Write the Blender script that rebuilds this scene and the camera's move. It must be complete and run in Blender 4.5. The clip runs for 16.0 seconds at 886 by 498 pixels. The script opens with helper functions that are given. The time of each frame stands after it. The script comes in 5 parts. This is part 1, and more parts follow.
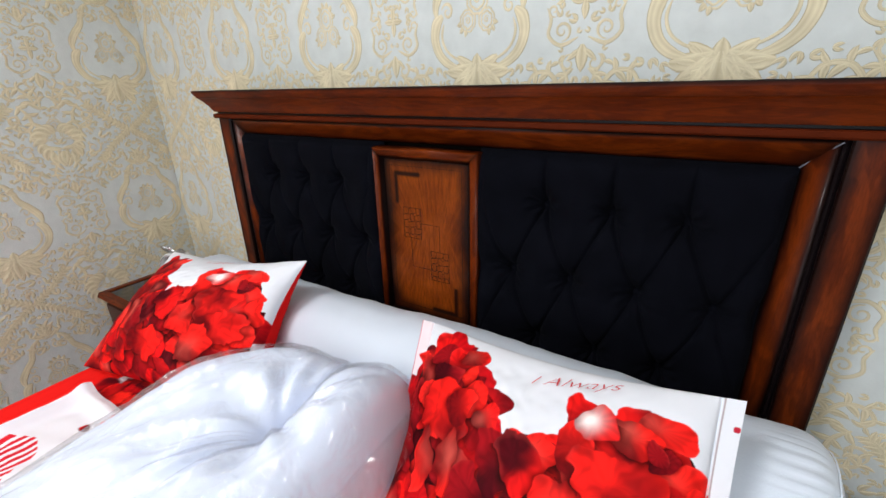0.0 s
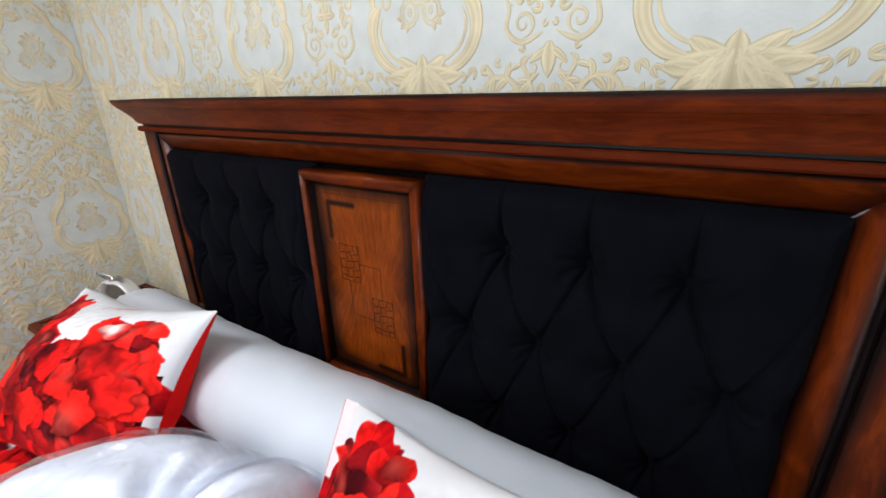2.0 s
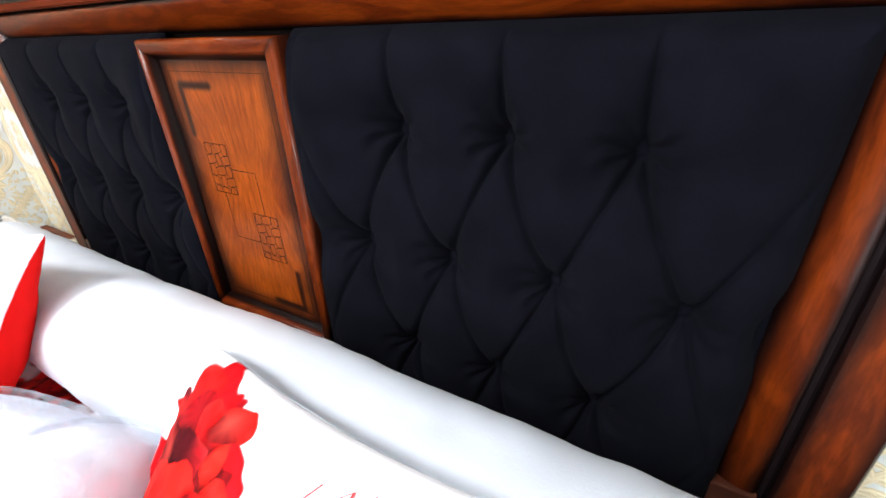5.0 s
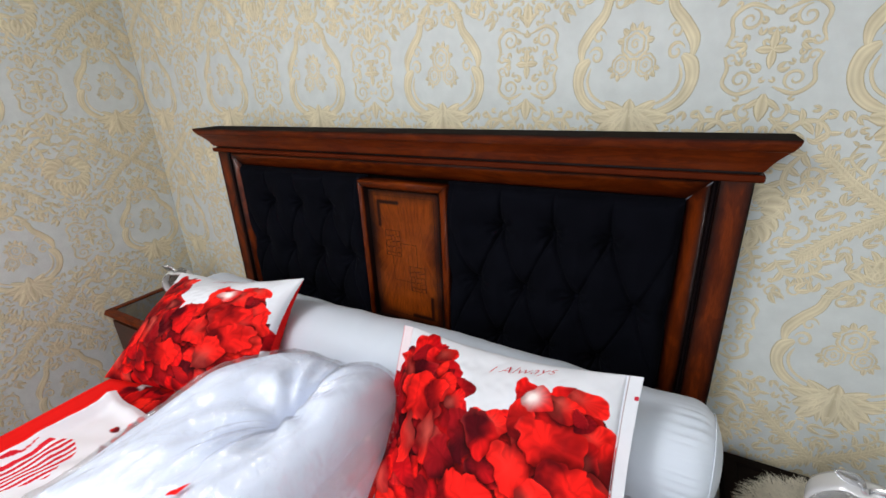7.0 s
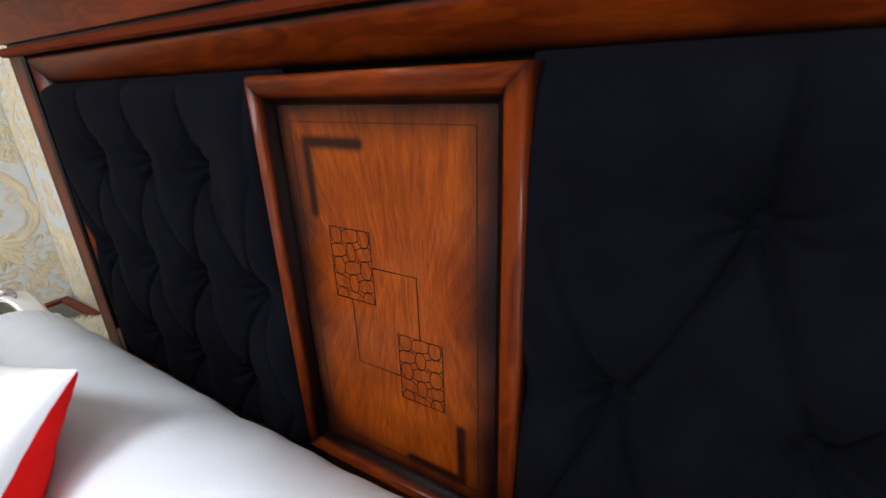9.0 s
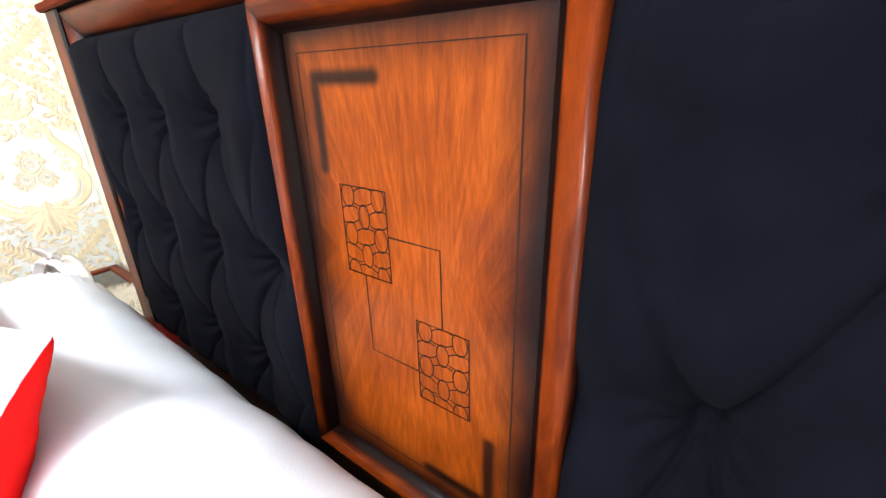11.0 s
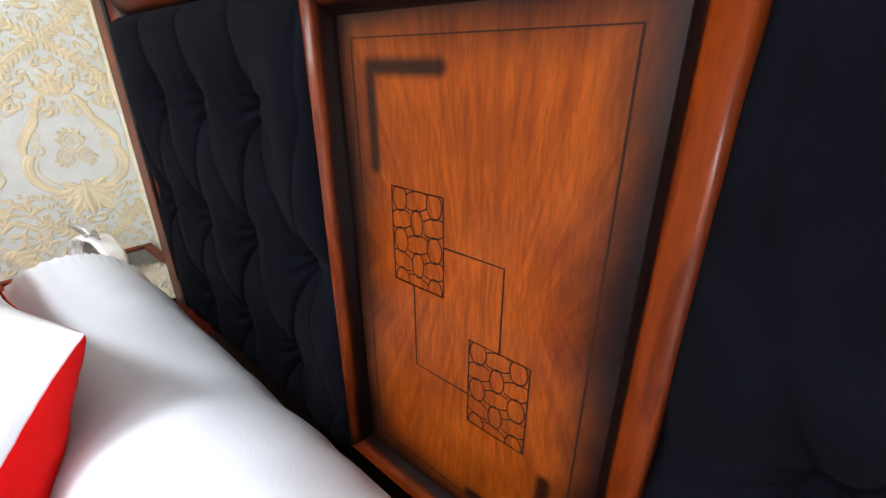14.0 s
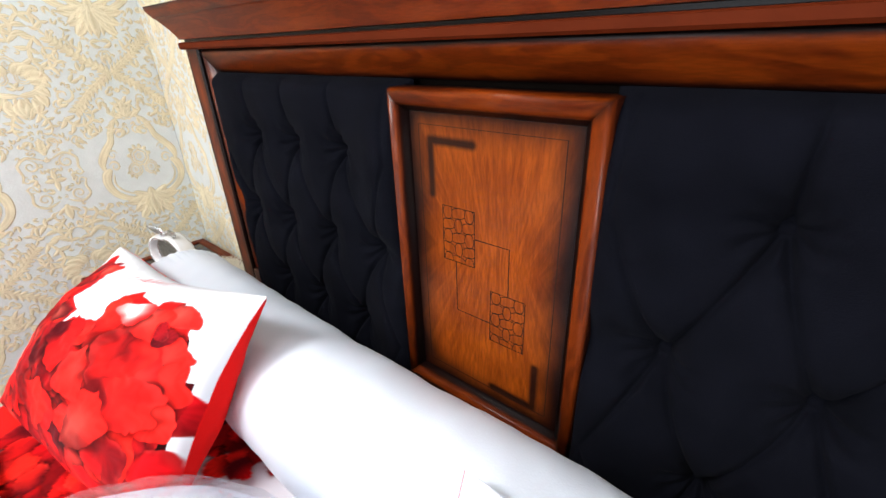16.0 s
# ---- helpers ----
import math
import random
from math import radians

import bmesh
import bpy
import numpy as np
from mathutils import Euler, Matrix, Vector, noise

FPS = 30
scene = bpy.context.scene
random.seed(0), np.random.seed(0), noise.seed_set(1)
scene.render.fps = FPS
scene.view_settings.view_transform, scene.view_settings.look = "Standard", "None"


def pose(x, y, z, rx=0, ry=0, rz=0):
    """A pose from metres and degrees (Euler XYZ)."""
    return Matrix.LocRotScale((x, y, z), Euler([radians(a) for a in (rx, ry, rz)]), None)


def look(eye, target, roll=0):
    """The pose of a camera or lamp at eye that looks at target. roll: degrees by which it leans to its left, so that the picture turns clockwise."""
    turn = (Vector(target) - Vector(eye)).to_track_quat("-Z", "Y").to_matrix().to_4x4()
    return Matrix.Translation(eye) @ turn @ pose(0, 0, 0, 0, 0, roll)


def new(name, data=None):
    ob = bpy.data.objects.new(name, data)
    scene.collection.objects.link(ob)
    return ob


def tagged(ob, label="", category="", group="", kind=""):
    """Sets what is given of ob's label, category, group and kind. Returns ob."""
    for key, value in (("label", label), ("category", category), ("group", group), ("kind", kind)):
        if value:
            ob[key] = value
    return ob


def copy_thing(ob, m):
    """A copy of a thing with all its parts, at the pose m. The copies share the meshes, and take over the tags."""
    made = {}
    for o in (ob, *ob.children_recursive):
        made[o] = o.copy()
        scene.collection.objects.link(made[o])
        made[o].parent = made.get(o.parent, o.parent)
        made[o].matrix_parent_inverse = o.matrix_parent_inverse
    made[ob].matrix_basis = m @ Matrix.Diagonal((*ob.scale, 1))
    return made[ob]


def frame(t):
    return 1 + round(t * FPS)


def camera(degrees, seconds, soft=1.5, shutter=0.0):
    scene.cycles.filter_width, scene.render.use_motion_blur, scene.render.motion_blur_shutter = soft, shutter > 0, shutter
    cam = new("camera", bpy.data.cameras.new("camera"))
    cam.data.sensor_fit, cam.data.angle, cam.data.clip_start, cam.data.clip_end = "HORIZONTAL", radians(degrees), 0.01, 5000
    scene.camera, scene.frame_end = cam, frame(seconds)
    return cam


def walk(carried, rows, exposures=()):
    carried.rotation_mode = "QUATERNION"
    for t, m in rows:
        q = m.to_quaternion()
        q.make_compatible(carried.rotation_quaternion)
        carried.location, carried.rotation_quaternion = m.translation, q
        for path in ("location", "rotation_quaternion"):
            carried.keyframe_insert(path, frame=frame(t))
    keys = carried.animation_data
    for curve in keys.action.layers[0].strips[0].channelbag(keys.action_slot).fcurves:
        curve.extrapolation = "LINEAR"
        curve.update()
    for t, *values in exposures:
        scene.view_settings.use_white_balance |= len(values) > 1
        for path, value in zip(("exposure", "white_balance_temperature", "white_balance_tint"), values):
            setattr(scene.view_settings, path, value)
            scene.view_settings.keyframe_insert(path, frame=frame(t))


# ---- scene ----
cam = camera(91.3, 16.0, shutter=0.2)
PATH = [
    (0, (0.008, -0.025, 1.417), (-0.989, 1.549, 0.689), -1.6),
    (0.5, (0.0, -0.029, 1.42), (-1.001, 1.539, 0.685), -1.9),
    (1, (0.012, -0.028, 1.429), (-0.996, 1.537, 0.698), -1.9),
    (1.5, (0.027, 0.053, 1.48), (-0.984, 1.619, 0.755), -1.7),
    (2, (-0.006, 0.278, 1.422), (-1.03, 1.84, 0.706), -1.8),
    (2.5, (-0.046, 0.514, 1.291), (-1.067, 2.091, 0.603), -1.3),
    (3, (-0.065, 0.602, 1.23), (-1.083, 2.173, 0.526), -1.0),
    (3.2, (-0.069, 0.622, 1.212), (-1.081, 2.178, 0.469), -1.0),
    (5.3, (0.042, 0.409, 1.279), (-0.834, 1.94, 0.336), -2.0),
    (5.5, (0.05, 0.331, 1.306), (-0.815, 1.865, 0.359), -1.8),
    (6, (0.077, 0.142, 1.388), (-0.804, 1.663, 0.433), -2.4),
    (6.5, (0.143, -0.023, 1.477), (-0.758, 1.527, 0.591), -2.7),
    (7, (0.136, -0.178, 1.541), (-0.799, 1.436, 0.819), -2.6),
    (7.5, (0.067, -0.254, 1.53), (-0.889, 1.357, 0.83), -3.2),
    (8, (0.011, -0.185, 1.529), (-0.958, 1.415, 0.82), -3.4),
    (8.5, (-0.187, 0.28, 1.445), (-1.128, 1.872, 0.684), -2.7),
    (9, (-0.372, 0.602, 1.229), (-1.346, 2.195, 0.511), -2.0),
    (9.2, (-0.406, 0.65, 1.203), (-1.401, 2.231, 0.489), -2.1),
    (11.3, (-0.408, 0.684, 1.171), (-1.589, 2.117, 0.429), -1.6),
    (11.5, (-0.402, 0.683, 1.192), (-1.62, 2.09, 0.458), -1.6),
    (12, (-0.426, 0.701, 1.187), (-1.796, 1.96, 0.452), -1.5),
    (12.5, (-0.409, 0.725, 1.184), (-1.839, 1.92, 0.456), -0.9),
    (13, (-0.429, 0.74, 1.177), (-1.862, 1.918, 0.431), -1.0),
    (13.5, (-0.445, 0.726, 1.17), (-1.847, 1.93, 0.404), -0.4),
    (14, (-0.463, 0.701, 1.176), (-1.672, 2.079, 0.375), -0.2),
    (14.5, (-0.468, 0.663, 1.21), (-1.621, 2.078, 0.391), -0.7),
    (15, (-0.463, 0.621, 1.213), (-1.606, 2.031, 0.373), -1.2),
    (15.5, (-0.411, 0.545, 1.266), (-1.568, 1.931, 0.405), -1.8),
    (16, (-0.328, 0.475, 1.305), (-1.516, 1.826, 0.433), -2.3),
]
EXPOSURES = [(0, -0.45), (1.5, -0.5), (2.0, -0.35), (2.5, 0.15), (3.0, 1.0), (3.2, 1.05), (5.5, 0.7), (6.0, 0.15), (6.5, -0.4), (7.0, -0.65), (7.5, -0.9), (8.0, -0.95), (8.5, -0.85), (9.0, 0.0), (9.2, 0.1), (11.5, 1.4), (12.0, 1.15), (12.5, 0.75), (13.0, 0.5), (13.5, 0.45), (14.0, 0.5), (14.5, 0.6), (15.0, 0.6), (15.5, 0.7), (16.0, 0.5)]
walk(cam, [(t, look(eye, target, roll)) for t, eye, target, roll in PATH], EXPOSURES)

# ---- world and lamps ----
world = bpy.data.worlds.new("world")
scene.world = world
world.use_nodes = True
world.node_tree.nodes["Background"].inputs[0].default_value = (0.9, 0.95, 1.0, 1)
world.node_tree.nodes["Background"].inputs[1].default_value = 0.8

ROOM = dict(left=-2.37, right=1.9, front=-2.6, top=2.75)
# unseen fill lamps added overhead to brighten bed and walls: x, y, watts
FILL_LAMPS = [(-0.85, -0.6, 38), (-1.45, -1.9, 16), (0.3, -1.9, 16)]
# opening made up in the unseen front wall, to hold a fill lamp
FILL_OPENING = dict(x0=-1.7, x1=1.1, z0=0.55, z1=2.35)
for lx, ly, watts in FILL_LAMPS:
    data = bpy.data.lights.new("overhead_fill", "AREA")
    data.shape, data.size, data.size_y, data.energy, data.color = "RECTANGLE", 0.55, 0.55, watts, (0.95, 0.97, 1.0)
    lamp = new("overhead_fill", data)
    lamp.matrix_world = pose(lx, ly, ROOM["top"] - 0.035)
# cool front fill added behind the camera to soften the shade
data = bpy.data.lights.new("front_fill", "AREA")
data.shape, data.size, data.size_y, data.energy, data.color = "RECTANGLE", FILL_OPENING["x1"] - FILL_OPENING["x0"] - 0.1, FILL_OPENING["z1"] - FILL_OPENING["z0"] - 0.1, 42, (0.87, 0.93, 1.0)
lamp = new("front_fill", data)
lamp.matrix_world = pose((FILL_OPENING["x0"] + FILL_OPENING["x1"]) / 2, ROOM["front"] - 0.03, (FILL_OPENING["z0"] + FILL_OPENING["z1"]) / 2, 90, 0, 0)


# ---- materials ----
def mat(name, color, rough=0.6, metal=0.0, vary=0.12, scale=8.0, bump=0.0, bump_scale=120.0, coat=0.0, coat_rough=0.1, sheen=0.0, spec=0.5, stretch=(1, 1, 1)):
    m = bpy.data.materials.new(name)
    m.use_nodes = True
    nt = m.node_tree
    b = nt.nodes["Principled BSDF"]
    tc = nt.nodes.new("ShaderNodeTexCoord")
    mp = nt.nodes.new("ShaderNodeMapping")
    mp.inputs["Scale"].default_value = stretch
    nt.links.new(tc.outputs["Object"], mp.inputs[0])
    n = nt.nodes.new("ShaderNodeTexNoise")
    n.inputs["Scale"].default_value, n.inputs["Detail"].default_value = scale, 6
    nt.links.new(mp.outputs[0], n.inputs[0])
    ramp = nt.nodes.new("ShaderNodeMix")
    ramp.data_type = "RGBA"
    ramp.inputs[6].default_value = (*[max(0, c * (1 - vary)) for c in color], 1)
    ramp.inputs[7].default_value = (*[min(1, c * (1 + vary)) for c in color], 1)
    nt.links.new(n.outputs[0], ramp.inputs[0])
    nt.links.new(ramp.outputs[2], b.inputs["Base Color"])
    b.inputs["Roughness"].default_value, b.inputs["Metallic"].default_value = rough, metal
    b.inputs["Coat Weight"].default_value, b.inputs["Coat Roughness"].default_value = coat, coat_rough
    b.inputs["Sheen Weight"].default_value = sheen
    b.inputs["Specular IOR Level"].default_value = spec
    if bump:
        n2 = nt.nodes.new("ShaderNodeTexNoise")
        n2.inputs["Scale"].default_value, n2.inputs["Detail"].default_value = bump_scale, 4
        nt.links.new(mp.outputs[0], n2.inputs[0])
        bp = nt.nodes.new("ShaderNodeBump")
        bp.inputs["Strength"].default_value, bp.inputs["Distance"].default_value = bump, 0.002
        nt.links.new(n2.outputs[0], bp.inputs["Height"])
        nt.links.new(bp.outputs[0], b.inputs["Normal"])
    return m


def print_mat(name, rough=0.65, bump=0.15):
    """Cloth whose print is stored on the mesh."""
    m = mat(name, (0.8, 0.8, 0.8), rough, bump=bump, bump_scale=450, vary=0.0, spec=0.06)
    nt = m.node_tree
    at = nt.nodes.new("ShaderNodeAttribute")
    at.attribute_name = "print"
    nt.links.new(at.outputs["Color"], nt.nodes["Principled BSDF"].inputs["Base Color"])
    return m


def wood_mat(name, light, mid, dark, edge=0.22, across="U", scale=1.0, burns=(), ends=0.05, flame=0.34):
    """Stained and lacquered wood, sprayed darker towards the edges that the UV map names."""
    m = bpy.data.materials.new(name)
    m.use_nodes = True
    nt, N = m.node_tree, m.node_tree.nodes
    L = nt.links.new
    b = N["Principled BSDF"]
    uv = N.new("ShaderNodeUVMap")
    uv.uv_map = "UVMap"
    tc = N.new("ShaderNodeTexCoord")
    mp = N.new("ShaderNodeMapping")
    mp.inputs["Scale"].default_value = (3 * scale, 26 * scale, 26 * scale) if across == "V" else (26 * scale, 26 * scale, 3 * scale)
    L(tc.outputs["Object"], mp.inputs[0])
    g = N.new("ShaderNodeTexNoise")
    g.inputs["Scale"].default_value, g.inputs["Detail"].default_value, g.inputs["Distortion"].default_value = 2.2, 9, 0.8
    L(mp.outputs[0], g.inputs[0])
    big = N.new("ShaderNodeTexNoise")
    big.inputs["Scale"].default_value = 9
    L(tc.outputs["Object"], big.inputs[0])
    r = N.new("ShaderNodeValToRGB")
    r.color_ramp.elements[0].position, r.color_ramp.elements[0].color = 0.32, (*mid, 1)
    r.color_ramp.elements[1].position, r.color_ramp.elements[1].color = 0.68, (*light, 1)
    mixn = N.new("ShaderNodeMix")
    mixn.inputs[0].default_value = 0.55
    L(g.outputs[0], mixn.inputs[2]), L(big.outputs[0], mixn.inputs[3])
    L(mixn.outputs[0], r.inputs[0])
    if ends:
        # flame figure
        mf = N.new("ShaderNodeMapping")
        mf.inputs["Scale"].default_value = (6, 40, 24) if across == "V" else (24, 40, 6)
        L(tc.outputs["Object"], mf.inputs[0])
        fl_ = N.new("ShaderNodeTexNoise")
        fl_.inputs["Scale"].default_value, fl_.inputs["Detail"].default_value, fl_.inputs["Distortion"].default_value = 1.0, 1, 2.6
        L(mf.outputs[0], fl_.inputs[0])
        fm = N.new("ShaderNodeMapRange")
        fm.inputs[1].default_value, fm.inputs[2].default_value, fm.inputs[3].default_value, fm.inputs[4].default_value = 0.44, 0.56, 0.25, 0.75
        L(fl_.outputs[0], fm.inputs[0])
        mx_ = N.new("ShaderNodeMix")
        mx_.inputs[0].default_value = flame
        L(mixn.outputs[0], mx_.inputs[2]), L(fm.outputs[0], mx_.inputs[3])
        L(mx_.outputs[0], r.inputs[0])
    # distance to the nearer edge, along U (and V where the whole rim is sprayed)
    sep = N.new("ShaderNodeSeparateXYZ")
    L(uv.outputs[0], sep.inputs[0])

    def math_node(op, a, c=None):
        q = N.new("ShaderNodeMath")
        q.operation = op
        for k, v in ((0, a), (1, c)):
            if v is not None:
                if isinstance(v, (int, float)):
                    q.inputs[k].default_value = v
                else:
                    L(v, q.inputs[k])
        return q.outputs[0]
    du = math_node("MINIMUM", sep.outputs[0], math_node("SUBTRACT", 1.0, sep.outputs[0]))
    wob = math_node("MULTIPLY", math_node("SUBTRACT", big.outputs[0], 0.5), 0.12)
    d = math_node("DIVIDE", math_node("ADD", du, wob), edge)
    if ends:
        dv = math_node("MINIMUM", sep.outputs[1], math_node("SUBTRACT", 1.0, sep.outputs[1]))
        d = math_node("MINIMUM", d, math_node("ADD", 0.35, math_node("DIVIDE", dv, ends)))
    sm = N.new("ShaderNodeMapRange")
    sm.interpolation_type = "SMOOTHSTEP"
    L(d, sm.inputs[0])
    fac = sm.outputs[0]
    if burns:
        # sprayed corner brackets: soft distance to short strokes
        pos = N.new("ShaderNodeSeparateXYZ")
        L(tc.outputs["Object"], pos.inputs[0])
        best = None
        for (ax, az), (bx, bz) in burns:
            cx, cz, hx, hz = (ax + bx) / 2, (az + bz) / 2, abs(bx - ax) / 2, abs(bz - az) / 2
            qx = math_node("MAXIMUM", math_node("SUBTRACT", math_node("ABSOLUTE", math_node("SUBTRACT", pos.outputs[0], cx)), hx), 0.0)
            qz = math_node("MAXIMUM", math_node("SUBTRACT", math_node("ABSOLUTE", math_node("SUBTRACT", pos.outputs[2], cz)), hz), 0.0)
            dd = math_node("SQRT", math_node("ADD", math_node("MULTIPLY", qx, qx), math_node("MULTIPLY", qz, qz)))
            best = dd if best is None else math_node("MINIMUM", best, dd)
        bm_ = N.new("ShaderNodeMapRange")
        bm_.interpolation_type = "SMOOTHSTEP"
        bm_.inputs[1].default_value, bm_.inputs[2].default_value = 0.002, 0.0115
        bm_.inputs[3].default_value = 0.08
        L(best, bm_.inputs[0])
        fac = math_node("MULTIPLY", fac, bm_.outputs[0])
        # crotch figure: rays that fan out from the middle of the veneer, drawn out along the grain
        px_ = math_node("ADD", pos.outputs[0], 0.645)
        pz_ = math_node("SUBTRACT", pos.outputs[2], 1.0)
        ang = math_node("ARCTAN2", px_, math_node("ADD", math_node("MULTIPLY", math_node("ABSOLUTE", pz_), 0.5), 0.055))
        rad = math_node("SQRT", math_node("ADD", math_node("MULTIPLY", px_, px_), math_node("MULTIPLY", pz_, pz_)))
        cmb = N.new("ShaderNodeCombineXYZ")
        L(math_node("MULTIPLY", ang, 17.0), cmb.inputs[0])
        L(math_node("MULTIPLY", rad, 9.0), cmb.inputs[1])
        ray = N.new("ShaderNodeTexNoise")
        ray.inputs["Scale"].default_value, ray.inputs["Detail"].default_value, ray.inputs["Distortion"].default_value = 1.0, 4, 0.7
        L(cmb.outputs[0], ray.inputs[0])
        # paler arches round the fan
        arch = math_node("SINE", math_node("ADD", math_node("MULTIPLY", rad, 95.0), math_node("MULTIPLY", ray.outputs[0], 9.0)))
        figure = math_node("ADD", math_node("MULTIPLY", math_node("SUBTRACT", ray.outputs[0], 0.5), 0.55), math_node("MULTIPLY", arch, 0.025))
        mix2 = math_node("ADD", math_node("MULTIPLY", mixn.outputs[0], 0.75), math_node("ADD", figure, 0.125))
        L(mix2, r.inputs[0])
    # open pores: short dark flecks along the grain
    mpore = N.new("ShaderNodeMapping")
    mpore.inputs["Scale"].default_value = (60, 420, 420) if across == "V" else (420, 420, 60)
    L(tc.outputs["Object"], mpore.inputs[0])
    pore = N.new("ShaderNodeTexNoise")
    pore.inputs["Scale"].default_value, pore.inputs["Detail"].default_value = 1.0, 3
    L(mpore.outputs[0], pore.inputs[0])
    fleck = N.new("ShaderNodeMapRange")
    fleck.inputs[1].default_value, fleck.inputs[2].default_value, fleck.inputs[3].default_value, fleck.inputs[4].default_value = 0.36, 0.60, 0.82, 1.05
    L(pore.outputs[0], fleck.inputs[0])
    tone = N.new("ShaderNodeVectorMath")
    tone.operation = "SCALE"
    L(r.outputs[0], tone.inputs[0]), L(fleck.outputs[0], tone.inputs["Scale"])
    out = N.new("ShaderNodeMix")
    out.data_type = "RGBA"
    out.inputs[6].default_value = (*dark, 1)
    L(tone.outputs[0], out.inputs[7]), L(fac, out.inputs[0])
    L(out.outputs[2], b.inputs["Base Color"])
    b.inputs["Roughness"].default_value = 0.34
    b.inputs["Coat Weight"].default_value, b.inputs["Coat Roughness"].default_value = 0.08, 0.14
    b.inputs["Specular IOR Level"].default_value = 0.08
    bp = N.new("ShaderNodeBump")
    bp.inputs["Strength"].default_value, bp.inputs["Distance"].default_value = 0.12, 0.001
    L(g.outputs[0], bp.inputs["Height"]), L(bp.outputs[0], b.inputs["Normal"])
    return m


LIGHT, MID, DARK = (0.178, 0.029, 0.0025), (0.075, 0.0100, 0.0015), (0.005, 0.002, 0.0018)
M_RAIL = wood_mat("stained rail wood", LIGHT, MID, DARK, 0.17, "V")
M_POST = wood_mat("stained post wood", (0.155, 0.024, 0.0024), (0.060, 0.0080, 0.0014), DARK, 0.46, "U")
M_CORNICE = wood_mat("stained cornice wood", (0.152, 0.0235, 0.0026), (0.075, 0.0098, 0.0018), DARK, 0.20, "V")
M_PANEL = wood_mat("stained panel wood", (0.225, 0.045, 0.003), (0.108, 0.0170, 0.0016), DARK, 0.23, "U", 1.7, [((-0.768, 1.171), (-0.69, 1.171)), ((-0.768, 1.171), (-0.768, 1.088)), ((-0.572, 0.757), (-0.65, 0.757)), ((-0.572, 0.757), (-0.572, 0.838))], 0)
M_DARKWOOD = mat("dark stained wood", (0.055, 0.016, 0.008), 0.4, vary=0.55, scale=9, coat=0.08, spec=0.25, stretch=(1, 1, 5))
M_BURN = mat("black spray stain", (0.006, 0.0035, 0.004), 0.5, spec=0.10)
M_FILLET = mat("stained fillet wood", (0.075, 0.011, 0.0025), 0.65, vary=0.4, scale=14, spec=0.04)
# pale colour that stands in for the highlight along the right mitre
M_MITRE_GLINT = mat("pale mitre highlight", (0.09, 0.09, 0.11), 0.7)
M_MATTE = mat("matte black stain", (0.008, 0.005, 0.004), 0.85, spec=0.05)
M_GROOVE = mat("engraved groove", (0.018, 0.007, 0.004), 0.7, spec=0.1)
M_VELVET = mat("black velvet", (0.0027, 0.0029, 0.0050), 0.9, vary=0.6, scale=16, bump=0.3, bump_scale=600, sheen=0.005, spec=0.03)
M_PAPER = mat("blue grey wallpaper", (0.590, 0.618, 0.605), 0.6, vary=0.13, scale=22, bump=0.35, bump_scale=160)
M_RELIEF = print_mat("cream wallpaper relief", 0.55, 0.25)
M_PLASTER = mat("white plaster", (0.75, 0.75, 0.74), 0.8, vary=0.05, bump=0.2)
M_FLOOR = mat("grey floor tile", (0.45, 0.43, 0.41), 0.3, vary=0.2, scale=3)
M_WHITE = mat("white satin cotton", (0.68, 0.735, 0.82), 0.5, vary=0.03, bump=0.15, bump_scale=300, sheen=0.2)
M_DUVET = mat("white quilt filling", (0.77, 0.83, 0.97), 0.7, vary=0.04, bump=0.3, bump_scale=60)
M_RED = mat("red cotton", (0.90, 0.008, 0.007), 0.7, vary=0.12, scale=12, bump=0.15, bump_scale=400, spec=0.06)
M_PRINT = print_mat("rose print cotton")
M_SILVER = mat("silver plated metal", (0.75, 0.75, 0.77), 0.18, 1.0, vary=0.08)
M_GLITTER = mat("rhinestone silver", (0.7, 0.7, 0.72), 0.22, 1.0, vary=0.5, scale=300, bump=1.0, bump_scale=500)
M_PEARL = mat("pearl white enamel", (0.78, 0.77, 0.78), 0.25, 0.2, vary=0.05, coat=0.5)
M_FUR = mat("grey cream faux fur", (0.62, 0.57, 0.46), 0.8, vary=0.4, scale=60)
M_BLACKTOP = mat("black glass top", (0.012, 0.012, 0.015), 0.12, vary=0.3, coat=0.6, coat_rough=0.05)
M_PURPLE = mat("purple plastic", (0.12, 0.02, 0.35), 0.4)
M_REDINK = mat("red thread", (0.60, 0.05, 0.06), 0.7)


